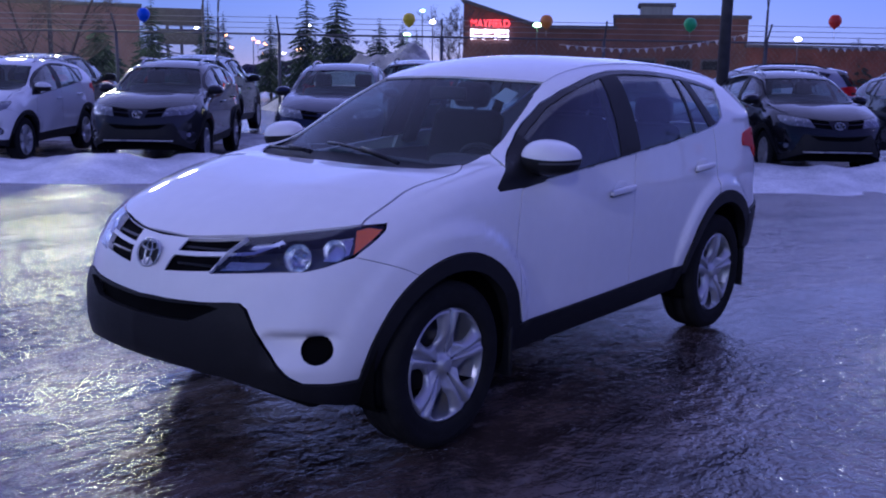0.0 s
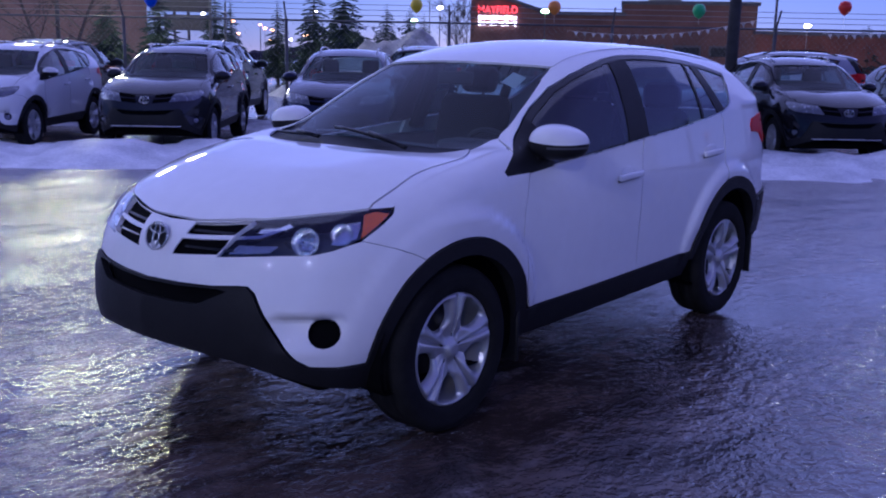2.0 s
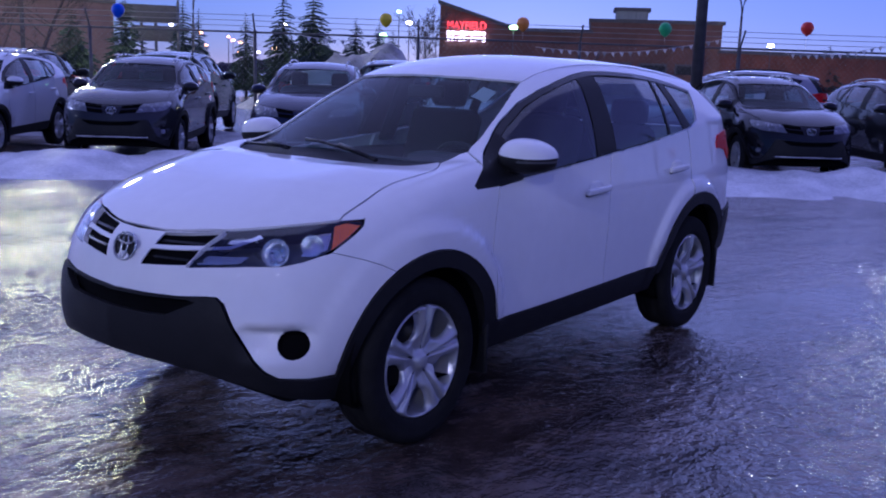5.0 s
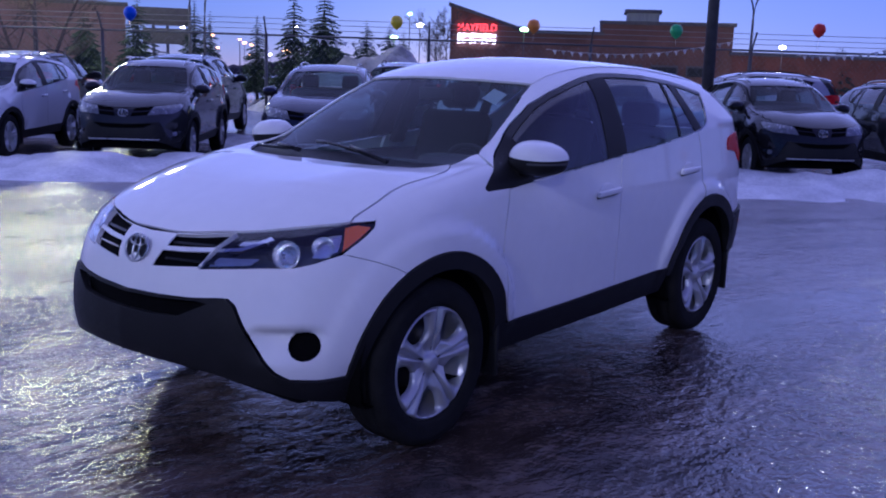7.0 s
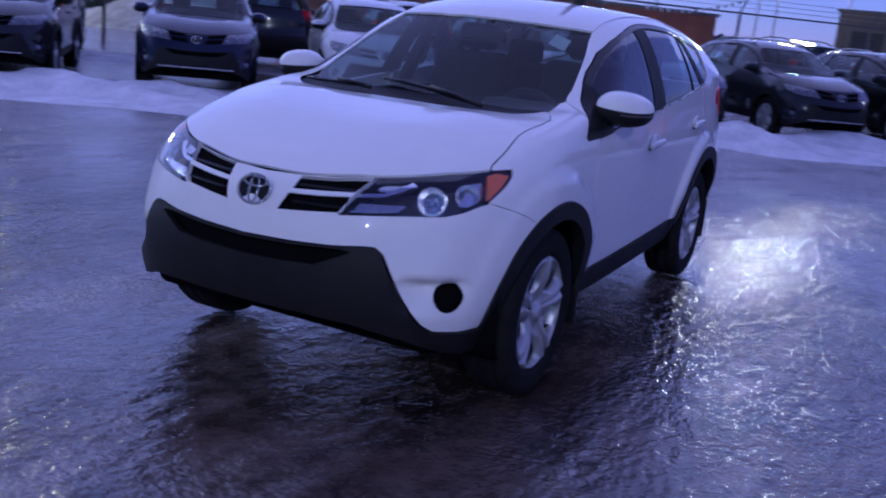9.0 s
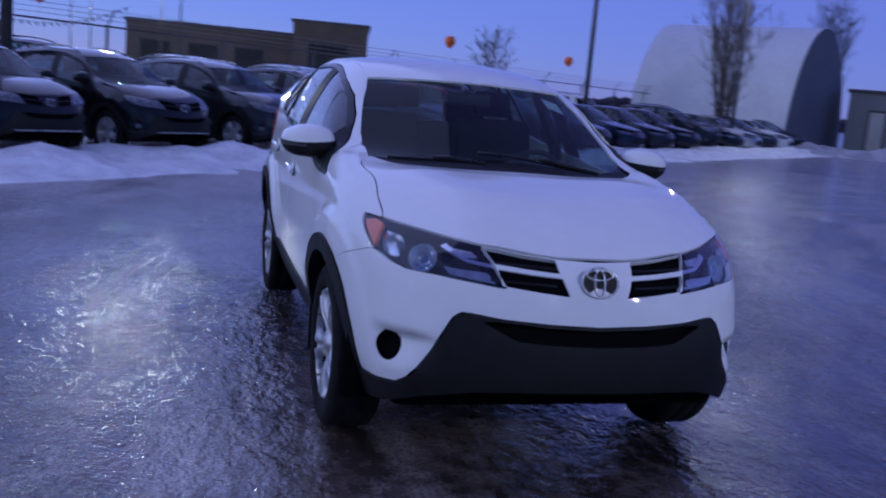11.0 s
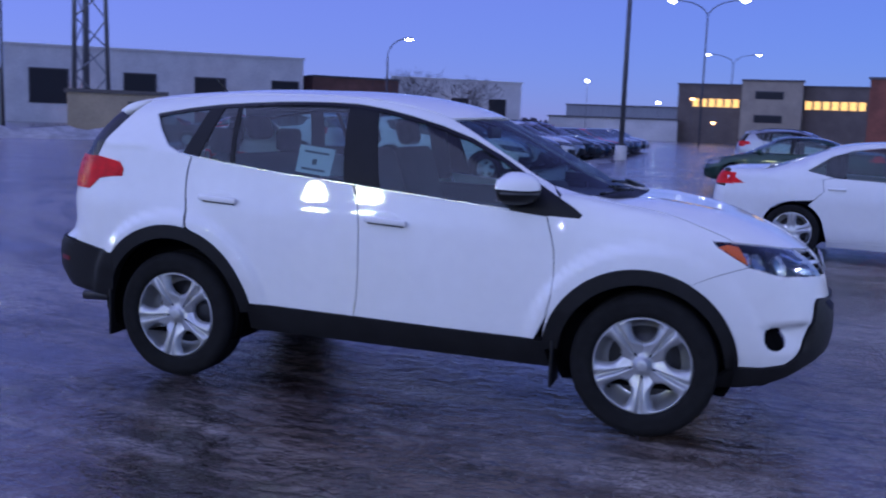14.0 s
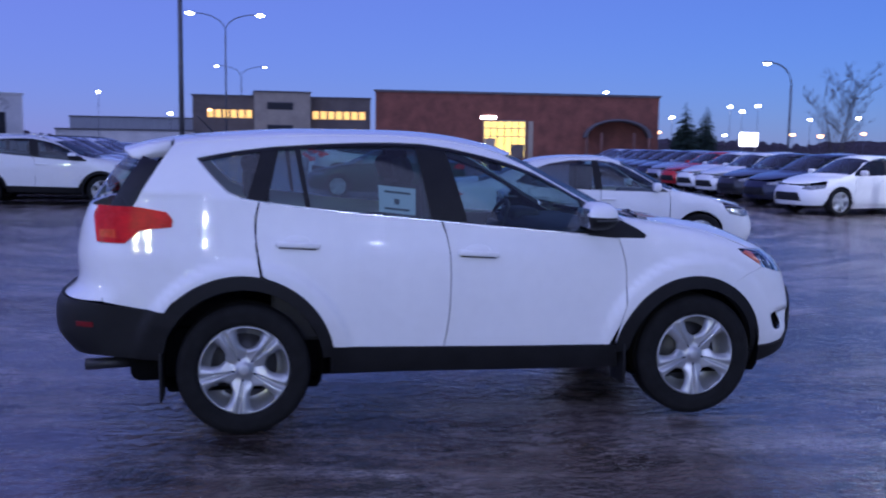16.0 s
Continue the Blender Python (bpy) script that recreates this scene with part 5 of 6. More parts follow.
BEHIND = "parked behind the snow ridge"
for s, colour, model in ((-2.9, "white", mid_suv), (0, "grey", mid_suv), (3.0, "blue", mid_suv), (5.8, "white", mid_suv), (8.5, "black", mid_suv), (10.95, "black", mid_suv),
                         (13.7, "grey", mid_suv), (16.4, "black", mid_suv), (19.1, "blue", mid_suv), (21.8, "red", mid_suv), (24.5, "grey", far_suv), (27.2, "black", far_sedan),
                         (29.9, "blue", far_sedan), (32.6, "grey", far_sedan), (35.3, "black", far_sedan), (38.0, "grey", far_suv), (40.7, "black", far_sedan), (43.4, "silver", far_sedan), (46.1, "grey", far_sedan), (48.8, "white", far_sedan), (51.5, "black", far_sedan)):
    p = A0 + R * s
    park(model, p.x, p.y, 40 + (2 if model is mid_suv and s == 0 else 0), colour, BEHIND)
for s, colour, size, yaw in ((-4.5, "black", 1.08, 220), (-0.9, "green", 1.1, 222), (4.3, "grey", 1.08, 218), (7.4, "black", 1.05, 220), (12.2, "silver", 1.1, 300), (17.5, "black", 1.08, 220), (21.5, "white", 1.1, 220), (26, "white", 1.12, 220), (31, "silver", 1.1, 220), (39, "white", 1.12, 220)):
    p = A0 + R * s - F * 6.4
    park(far_suv, p.x, p.y, yaw, colour, "in the second row along the fence", size)
# rows across the lane
park(mid_suv, -11.7, 19.5, 184, "white", "parked tail to tail in the lot")
park(mid_suv, -6.0, 19.15, -2, "white", "at the head of its parking row")
row = ("black", "silver", "grey", "white", "silver", "black", "grey", "blue", "black", "red", "grey", "black", "blue", "silver", "black", "white")
for i, colour in enumerate(row):
    y = 21.6 + 2.6 * i
    park(far_suv if i < 6 else far_sedan, -6.5 - 0.035 * i, y, -2, colour, "in the long row across the lane")
    if i % 2 == 0 or i < 3:
        park(far_suv, -12.4 - 0.035 * i, y + 0.2, 183, row[(i * 5 + 3) % 16], "tail to tail in the long row")
for i, colour in enumerate(("white", "blue", "grey", "white", "white", "red", "silver", "blue", "black", "grey", "blue", "silver", "black", "white", "grey")):
    park(far_sedan, 14.2 + 0.55 * i, 15.6 + 2.55 * i, 188, colour, "in the row beyond the lane")
for i, colour in enumerate(("grey", "black", "silver", "white", "black", "grey", "white")):
    park(far_sedan, 20.8 + 0.55 * i, 17 + 5.1 * i, 8, colour, "in the back row beyond the lane")
for i, colour in enumerate(("silver", "white", "grey", "blue", "silver", "black", "grey", "white")):
    park(far_sedan if i % 3 else far_suv, 3.6 + 0.12 * i, 30 + 2.7 * i, -8, colour, "in the middle rows of the lot")
park(mid_sedan, 3.85, 7.5, -10, "white", "standing alone in the lane")
park(far_sedan, 2.9, 22.6, 172, "green", "standing in the lane", 1.0)
park(far_sedan, -24.55, 32.75, 215, "black", "by the site cabin", 0.92)
park(far_suv, -21.95, 35.15, 210, "red", "by the site cabin", 0.9)
for root in (mid_suv, mid_sedan, far_suv, far_sedan):
    for o in (root, *root.children_recursive):
        bpy.data.objects.remove(o)


# ---- fence, lamps, buildings, trees ----
GALV = mat("galvanised_steel", (0.30, 0.31, 0.32), 0.45, 0.8, vary=0.2, scale=12)
POLE = mat("painted_pole", (0.10, 0.10, 0.11), 0.5, 0.3, vary=0.25)
BRICK = mat("red_brown_brick", (0.23, 0.085, 0.055), 0.85, vary=0.3, scale=0.9, bump=0.25, bump_scale=18)
BRICK_DARK = mat("dark_brick", (0.20, 0.10, 0.075), 0.85, vary=0.25, scale=0.9, bump=0.25, bump_scale=18)
TAN = mat("tan_render", (0.42, 0.36, 0.27), 0.85, vary=0.15, scale=0.6)
PINK = mat("dull_pink_render", (0.24, 0.155, 0.145), 0.85, vary=0.15, scale=0.6)
BROWN = mat("brown_render", (0.17, 0.14, 0.115), 0.85, vary=0.2, scale=0.6)
PALE = mat("pale_block_wall", (0.74, 0.72, 0.68), 0.85, vary=0.12, scale=0.5)
GREYWALL = mat("grey_metal_cladding", (0.32, 0.33, 0.34), 0.6, vary=0.15, scale=0.7, stretch=(8, 8, 0.3))
HUT = mat("white_fabric_roof", (0.78, 0.78, 0.80), 0.75, vary=0.08, scale=0.4)
HUT_END = mat("grey_fabric_end", (0.25, 0.25, 0.27), 0.8, vary=0.12, scale=0.4)
DARKWALL = mat("dark_shutter", (0.02, 0.02, 0.022), 0.6, vary=0.2, stretch=(1, 1, 12))
ROOF = mat("roof_edge_metal", (0.12, 0.11, 0.11), 0.6, vary=0.2)
BARK = mat("grey_brown_bark", (0.09, 0.075, 0.065), 0.9, vary=0.3, scale=8, bump=0.5, bump_scale=30)
TWIG = mat("bare_twigs", (0.10, 0.08, 0.075), 0.9, vary=0.3)
NEEDLES = mat("spruce_needles", (0.028, 0.05, 0.035), 0.8, vary=0.4, scale=3)
WARM = glow("warm_lamp_glow", (1.0, 0.46, 0.12), 4.5)
PALE_GLOW = glow("pale_lamp_glow", (1.0, 0.92, 0.66), 14)
GREEN_GLOW = glow("greenish_lamp_glow", (0.52, 1.0, 0.26), 6)
WINDOW_GLOW = glow("lit_window", (1.0, 0.55, 0.10), 0.75)
ENTRY_GLOW = glow("lit_entrance", (1.0, 0.66, 0.10), 1.0)
RED_NEON = glow("red_sign_light", (1.0, 0.06, 0.04), 3.0)
WHITE_NEON = glow("white_sign_light", (1.0, 0.92, 0.78), 3.2)


def fence(start, along, n, gap, first=0):
    f = empty("fence")
    tagged(f, "galvanised chain-link fence topped with barbed wire", "fence")
    side = Vector((along.y, -along.x, 0))
    for i in range(n):
        p = start + along * (gap * i)
        bm = tube(bm_new(), p - Vector((0, 0, 0.05)), p + Vector((0, 0, 2.55)), 0.045, n=8)
        tube(bm, p + Vector((0, 0, 2.5)), p + Vector((0, 0, 2.98)) + side * 0.34, 0.026, n=6)
        part("post", bm, POLE, f)
    a, b = start, start + along * (gap * (n - 1))
    part("top_rail", tube(bm_new(), a + Vector((0, 0, 2.5)), b + Vector((0, 0, 2.5)), 0.028, n=6), POLE, f)
    for k in (0.35, 0.65, 0.95):
        o = Vector((0, 0, 2.5 + 0.46 * k)) + side * 0.33 * k
        part("barbed_wire", tube(bm_new(), a + o, b + o, 0.008, n=4), GALV, f)
    # netting: slanted wires joined to one part
    vs, fs = [], []
    span, step = gap * (n - 1), 0.16
    for sg in (1, -1):
        for i in range(int(span / step)):
            q = a + along * (i * step)
            e = q + along * (2.4 * 0.9)
            z0, z1 = (0.05, 2.45) if sg > 0 else (2.45, 0.05)
            k = len(vs)
            for s in (0.0, 0.005):
                vs += [q + along * s + Vector((0, 0, z0)), e + along * s + Vector((0, 0, z1))]
            fs.append((k, k + 1, k + 3, k + 2))
    net = pydata("netting", vs, fs, GALV, f)
    tagged(net, kind="stuff")
    return f


fence(A0 - F * 10 - R * 17.85, R, 20, 4.52)


def balloon(x, y, z, colour, word, size=1.0):
    b = empty("balloon", pose(x, y, z) @ Matrix.Scale(size, 4))
    tagged(b, f"{word} party balloon tied above the fence", "balloon", "balloons on the fence")
    vs, fs = lathe([(0.0, -0.20), (0.03, -0.185), (0.10, -0.13), (0.155, -0.04), (0.165, 0.03), (0.13, 0.12), (0.07, 0.165), (0, 0.175)], 20, "z")
    pydata("bulb", vs, fs, mat(word + "_balloon_rubber", colour, 0.3, vary=0.05), b)
    part("string", tube(bm_new(), (0, 0, -0.2), (0, 0, (2.5 - z) / size), 0.004, n=4), PALE, b)
    return b


for x, y, z, c, w in ((-9.8, -18.5, 2.86, (0.02, 0.10, 0.75), "blue"), (-14.6, -13.7, 2.88, (0.80, 0.62, 0.03), "yellow"), (-16.4, -10.6, 2.86, (0.85, 0.30, 0.05), "orange"), (-18.6, -7.7, 2.84, (0.05, 0.50, 0.16), "green"), (-21.3, -5.0, 3.0, (0.80, 0.05, 0.03), "red")):
    balloon(x, y, z, c, w)
for s in (36.3, 48):
    p = A0 - F * 10 + R * s
    balloon(p.x, p.y, 3.7, (0.9, 0.20, 0.03), "bright orange", 1.5)


def bunting(a, b, sag, n, where):
    """A sagging cord with small pennants."""
    a, b = Vector(a), Vector(b)
    g = empty("bunting")
    tagged(g, f"string of small pale pennants {where}", "bunting")
    pts = [a.lerp(b, i / n) - Vector((0, 0, sag * math.sin(math.pi * i / n))) for i in range(n + 1)]
    part("cord", bent(bm_new(), pts[::3] + [pts[-1]], 0.006, 4), PALE, g)
    d = (b - a).normalized()
    for i in range(1, n):
        p = pts[i]
        pydata("pennant", [p - d * 0.06, p + d * 0.06, p + Vector((0.02, 0.03, -0.13))], [(0, 1, 2)], (PALE, HUT, GREYWALL)[i % 3], g, smooth=False)


q0, q1 = A0 - F * 9.8, A0 - F * 9.8
bunting(q0 + R * 8.0 + Vector((0, 0, 2.35)), q0 + R * 13.3 + Vector((0, 0, 2.75)), 0.25, 22, "slung along the fence")
bunting(q0 + R * 1.5 + Vector((0, 0, 2.45)), q0 + R * 3.6 + Vector((0, 0, 2.35)), 0.05, 9, "slung along the fence")
bunting((-13.9, -4.7, 3.9), (-10.2, -1.0, 2.95), 0.1, 16, "running down from a pole")
bunting(q0 + R * 15 + Vector((0, 0, 2.4)), q0 + R * 19 + Vector((0, 0, 3.2)), 0.3, 18, "slung along the fence")


def pole(x, y, h, r, label):
    p = empty("pole", pose(x, y, 0))
    tagged(p, label, "pole")
    part("shaft", tube(bm_new(), (0, 0, -0.05), (0, 0, h), r, r * 0.8, 14), POLE, p)
    vs, fs = lathe([(0, 0.7), (r * 1.9, 0.7), (r * 2.2, 0.66), (r * 2.4, -0.05)], 20, "z")
    pydata("concrete_base", vs, fs, PALE, p)
    return p


pole(-13.6, -4.55, 9.5, 0.115, "tall dark steel light pole on a concrete base")
pole(-32.8, 15.4, 10, 0.11, "tall dark steel light pole on a concrete base")
pole(-4.2, 41.5, 10.5, 0.13, "tall dark steel light pole on a concrete base")


def street_lamp(x, y, h, reach, yaw, material=None, label="tall street lamp with a curved arm", double=False, size=0.22):
    g = empty("street_lamp", pose(x, y, 0, 0, 0, yaw))
    tagged(g, label, "street lamp")
    part("post", tube(bm_new(), (0, 0, -0.05), (0, 0, h - 1.6), 0.10, 0.07, 10), POLE, g)
    for sg in ((1, -1) if double else (1,)):
        pts = [(sg * reach * (1 - math.cos(a)), 0, h - 1.6 + 1.6 * math.sin(a)) for a in np.linspace(0, math.pi / 2, 7)]
        part("arm", bent(bm_new(), pts, 0.05, 6), POLE, g)
        hx = sg * (reach + 0.3)
        part("lamp_head", box(bm_new(), (hx, 0, h + 0.02), (0.75, 0.32, 0.14), 0.05), POLE, g)
        if material:
            bm = bm_new()
            bmesh.ops.create_uvsphere(bm, u_segments=12, v_segments=8, radius=1, matrix=Matrix.Translation((hx + sg * 0.05, 0, h - 0.07)) @ Matrix.Diagonal((size * 1.1, size * 0.75, size * 0.45, 1)))
            part("lamp_lens", bm, material, g)
    return g


street_lamp(-40.1, 40.0, 9.4, 2.2, 20, None, "tall unlit street lamp with a curved arm")
street_lamp(-29.2, 73.9, 8.6, 1.8, -10, PALE_GLOW, "lit street lamp with a curved arm", size=0.3)
street_lamp(-2.9, 90, 13.9, 3.0, 0, PALE_GLOW, "lit double-headed street lamp", True, 0.36)
street_lamp(-1.5, 150, 13.5, 3.4, 0, PALE_GLOW, "far lit double-headed street lamp", True, 0.3)
street_lamp(38.4, 58, 7.9, 1.6, 175, PALE_GLOW, "lit street lamp with a curved arm", size=0.25)
street_lamp(-28.6, -40.4, 5.4, 1.0, 60, PALE_GLOW, "lit street lamp beyond the fence", size=0.2)
street_lamp(-51.5, -18.7, 7.0, 1.2, 60, PALE_GLOW, "lit double-headed street lamp beyond the fence", True, size=0.26)
street_lamp(-25.5, -37.5, 6.2, 1.6, 200, None, "unlit street lamp with a curved arm")
street_lamp(-64, -1.5, 7.3, 1.4, 90, PALE_GLOW, "lit street lamp beyond the fence", size=0.3)


def post_light(x, y, z, material, size, word):
    g = empty("lamp_post", pose(x, y, 0))
    tagged(g, f"slim lamp post with a glowing {word} globe", "lamp post", "far lamp posts")
    part("post", tube(bm_new(), (0, 0, -0.05), (0, 0, z), 0.035, 0.03, 6), POLE, g)
    bm = bm_new()
    bmesh.ops.create_uvsphere(bm, u_segments=12, v_segments=8, radius=1, matrix=Matrix.Translation((0, 0, z + size * 0.4)) @ Matrix.Diagonal((size * 0.7, size * 0.7, size * 0.4, 1)))
    part("globe", bm, material, g)
    return g


for x, y, z, m, s, w in ((-29.3, -55.8, 4.3, WARM, 0.26, "orange"), (-30.6, -54.2, 4.4, WARM, 0.32, "orange"), (-36.1, -60.3, 4.3, WARM, 0.26, "orange"), (-32.0, -52.5, 4.2, WARM, 0.32, "orange"), (-39.0, -56.8, 4.3, PALE_GLOW, 0.22, "pale"), (-40.3, -55.1, 3.8, WARM, 0.26, "orange"), (-42.0, -54.0, 3.6, WARM, 0.18, "orange"),
                        (-37.4, -42.8, 4.2, PALE_GLOW, 0.20, "pale"), (-30.0, -35.3, 2.4, WARM, 0.30, "orange"), (-38.3, -35.2, 3.5, GREEN_GLOW, 0.32, "greenish"), (-42.5, -36.8, 4.5, PALE_GLOW, 0.30, "pale"), (-42.2, -37.4, 5.2, GREEN_GLOW, 0.22, "greenish"), (-39.9, -27.0, 4.0, GREEN_GLOW, 0.34, "greenish"), (-49.0, -15.9, 3.5, PALE_GLOW, 0.28, "pale"),
                        (-65.2, -81.9, 4.2, WARM, 0.35, "orange"), (-67.4, -83.3, 4.1, WARM, 0.35, "orange"), (-63.4, -84.3, 3.6, WARM, 0.3, "orange"), (-66.5, -82.5, 3.0, WARM, 0.3, "orange"), (-69.0, -82.0, 3.1, PALE_GLOW, 0.25, "pale"),
                        (54.3, 111.4, 5.4, PALE_GLOW, 0.4, "pale"), (60.8, 108, 6.8, PALE_GLOW, 0.42, "pale"), (62.2, 107.4, 6.2, PALE_GLOW, 0.42, "pale"), (63.9, 106.5, 6.9, PALE_GLOW, 0.42, "pale"), (69.3, 103.1, 5.2, PALE_GLOW, 0.35, "pale"), (73.9, 99.9, 5.4, PALE_GLOW, 0.35, "pale"),
                        (65, 100, 3.2, WARM, 0.4, "orange"), (67.5, 98, 3.0, WARM, 0.5, "orange"), (72, 96, 3.4, WARM, 0.4, "orange"), (58, 104, 3.1, PALE_GLOW, 0.3, "pale"), (51, 108, 3.4, WARM, 0.35, "orange"), (46, 114, 8.6, PALE_GLOW, 0.4, "pale"),
                        (-19, 120, 7.4, PALE_GLOW, 0.35, "pale"), (-12.5, 150, 5.6, PALE_GLOW, 0.5, "pale"), (-5.5, 120, 5.4, WARM, 0.42, "orange"), (-2.5, 112, 2.4, WARM, 0.4, "orange"), (-54, 86, 2.2, WARM, 0.35, "orange"), (-66, 79, 2.2, WARM, 0.35, "orange"), (-36, 115, 1.8, WARM, 0.4, "orange")):
    post_light(x, y, z, m, s, w)


# buildings: a wall between two plan points, with depth behind it
def block(name, a, b, depth, h0, h1, material, label, flip=1, edge=None):
    g = empty(name)
    tagged(g, label, "building")
    a, b = Vector((*a, 0)), Vector((*b, 0))
    d = (b - a).normalized()
    n = Vector((-d.y, d.x, 0)) * flip * depth
    z0, z1 = Vector((0, 0, h0)), Vector((0, 0, h1))
    low = Vector((0, 0, -0.1))
    vs = [a + low, b + low, b + n + low, a + n + low, a + z0, b + z1, b + n + z1, a + n + z0]
    pydata("wall", vs, [(0, 1, 5, 4), (1, 2, 6, 5), (2, 3, 7, 6), (3, 0, 4, 7)], material, g, smooth=False)
    o = -n.normalized() * 0.15
    up = Vector((0, 0, 0.22))
    rv = [a + z0 + o - d * 0.15, b + z1 + o + d * 0.15, b + n + z1 - o + d * 0.15, a + n + z0 - o - d * 0.15]
    rv = rv + [v + up for v in rv]
    pydata("roof", rv, [(0, 1, 5, 4), (1, 2, 6, 5), (2, 3, 7, 6), (3, 0, 4, 7), (4, 5, 6, 7), (3, 2, 1, 0)], edge or ROOF, g, smooth=False)
    g["a"], g["d"], g["n"] = tuple(a), tuple(d), tuple(-n.normalized())
    return g


def on_wall(g, name, u0, u1, z0, z1, material, frame_m=None, deep=0.08):
    """A window or door with a frame, standing a little proud of a building's front."""
    a, d, n = Vector(g["a"]), Vector(g["d"]), Vector(g["n"])
    c = a + d * (u0 + u1) / 2 + n * 0.02 + Vector((0, 0, (z0 + z1) / 2))
    turn = Matrix((d, n, Vector((0, 0, 1)))).transposed()
    o = part(name, box(bm_new(), c, (u1 - u0, deep, z1 - z0), 0.0, turn), material, g, smooth=False)
    if frame_m:
        bm = bm_new()
        for p, s in ((a + d * u0 + Vector((0, 0, (z0 + z1) / 2)), (0.12, deep + 0.1, z1 - z0)), (a + d * u1 + Vector((0, 0, (z0 + z1) / 2)), (0.12, deep + 0.1, z1 - z0)), (a + d * (u0 + u1) / 2 + Vector((0, 0, z1)), (u1 - u0 + 0.12, deep + 0.1, 0.14))):
            box(bm, p + n * 0.02, s, 0.0, turn)
        part("frame", bm, frame_m, o, smooth=False)
    return o


# brick supermarket with a raked sign wall
g = block("store_building", (-44.0, -35.5), (-46.6, -31.8), 14, 5.9, 4.4, BRICK_DARK, "dark brick store with a raked sign wall", flip=1)
sign_at = (Vector(g["a"]), Vector(g["d"]), Vector(g["n"]))
g2 = block("store_building", (-46.6, -31.8), (-49.4, -27.6), 14, 4.3, 4.3, BRICK_DARK, "long low dark brick store", flip=1)
g3 = block("store_building", (-49.4, -27.6), (-53.4, -20.6), 14, 5.0, 5.0, BRICK_DARK, "taller dark brick block of the store", flip=1)
for q in (1.0, 3.2, 5.4):
    on_wall(g3, "window", q, q + 1.6, 1.9, 2.5, DARKWALL, ROOF)
block("roof_unit", (-50.6, -26.5), (-51.6, -24.8), 2.0, 5.75, 5.75, GREYWALL, "square grey ventilation unit on a flat roof")
block("store_building", (-53.4, -20.6), (-63.5, -12.6), 14, 3.3, 3.3, BRICK, "low orange-lit brick store wing", flip=1)
a, d, n = sign_at
for txt, z, hgt, m, u in (("MAYFIELD", 4.36, 0.48, RED_NEON, 0.45),):
    cu = bpy.data.curves.new("sign_word", "FONT")
    cu.body, cu.size, cu.extrude = txt, hgt * 1.35, 0.03
    tmp = new("sign_word_curve", cu)
    me = bpy.data.meshes.new_from_object(tmp.evaluated_get(bpy.context.evaluated_depsgraph_get()))
    bpy.data.objects.remove(tmp)
    me.materials.clear()
    me.materials.append(m)
    wdt = max(v.co.x for v in me.vertices)
    sx = 2.5 / wdt
    o = new("sign_word", me)
    tagged(o, "red lit letters on the brick sign wall", "sign")
    base = a + d * u + n * 0.14 + Vector((0, 0, z))
    o.matrix_basis = Matrix.Translation(base) @ Matrix((d, Vector((0, 0, 1)), n)).transposed().to_4x4() @ Matrix.Diagonal((sx, 1, 1, 1))
bars = empty("sign_bars")
tagged(bars, "two rows of white lit lettering on the sign wall", "sign")
for z, n_bars in ((4.08, 9), (3.72, 10)):
    for i in range(n_bars):
        w = 2.5 / n_bars
        c = a + d * (0.45 + w * (i + 0.5)) + n * 0.14 + Vector((0, 0, z))
        turn = Matrix((d, n, Vector((0, 0, 1)))).transposed()
        part("bar", box(bm_new(), c, (w * 0.72, 0.05, 0.28 - 0.05 * (i % 3)), 0.0, turn), WHITE_NEON, bars, smooth=False)

g = block("hall_building", (-20.0, -69.0), (-35.5, -60.0), 15, 4.9, 4.9, PINK, "pinkish rendered hall with a flat roof", flip=-1)
for q in (3, 7, 11):
    on_wall(g, "door", q, q + 2.4, 0, 2.6, DARKWALL, ROOF)
g = block("office_building", (-69.2, -5.3), (-69.1, 7.0), 12, 4.6, 4.6, BROWN, "flat brown office building", flip=1)
for q in (1, 4.4, 7.8):
    on_wall(g, "window", q, q + 2.2, 1.2, 3.4, DARKWALL, ROOF)
g = block("office_building", (-67.4, 6.6), (-66.4, 12.1), 10, 5.6, 5.6, BROWN, "taller brown block with an arched front", flip=1)
on_wall(g, "window", 1.2, 4.2, 1.0, 4.2, DARKWALL, ROOF)
g = block("site_cabin", (-47.0, 40.0), (-43.6, 43.7), 2.5, 3.7, 3.7, GREYWALL, "grey metal site cabin with a white door", flip=1)
on_wall(g, "door", 1.3, 2.3, 0.1, 2.6, PALE, ROOF)
g = block("shed", (-37.2, 42.0), (-32.8, 45.6), 4.0, 2.5, 2.5, TAN, "low tan block shed with a dark window", flip=1)
on_wall(g, "window", 3.5, 4.3, 0.9, 2.0, DARKWALL, ROOF)
g = block("workshop_building", (-72.4, 75.4), (-47.0, 93.4), 18, 7.9, 7.9, PALE, "long white workshop with dark roller doors", flip=1, edge=PALE)
for u0, u1, z0, z1 in ((2.4, 6.2, 2.0, 5.6), (11.8, 15.1, 3.4, 5.5), (19.2, 22.5, 0, 5.4), (27.6, 30.6, 0, 5.4)):
    on_wall(g, "roller_door", u0, u1, z0, z1, DARKWALL, ROOF)
g = block("dark_building", (-47.0, 96.0), (-39.0, 103.0), 14, 6.2, 6.2, BRICK_DARK, "low dark building between the workshops", flip=1)
g = block("workshop_building", (-44.5, 115.0), (-28.2, 121.5), 16, 7.2, 7.0, PALE, "low white workshop with dark windows", flip=1, edge=PALE)
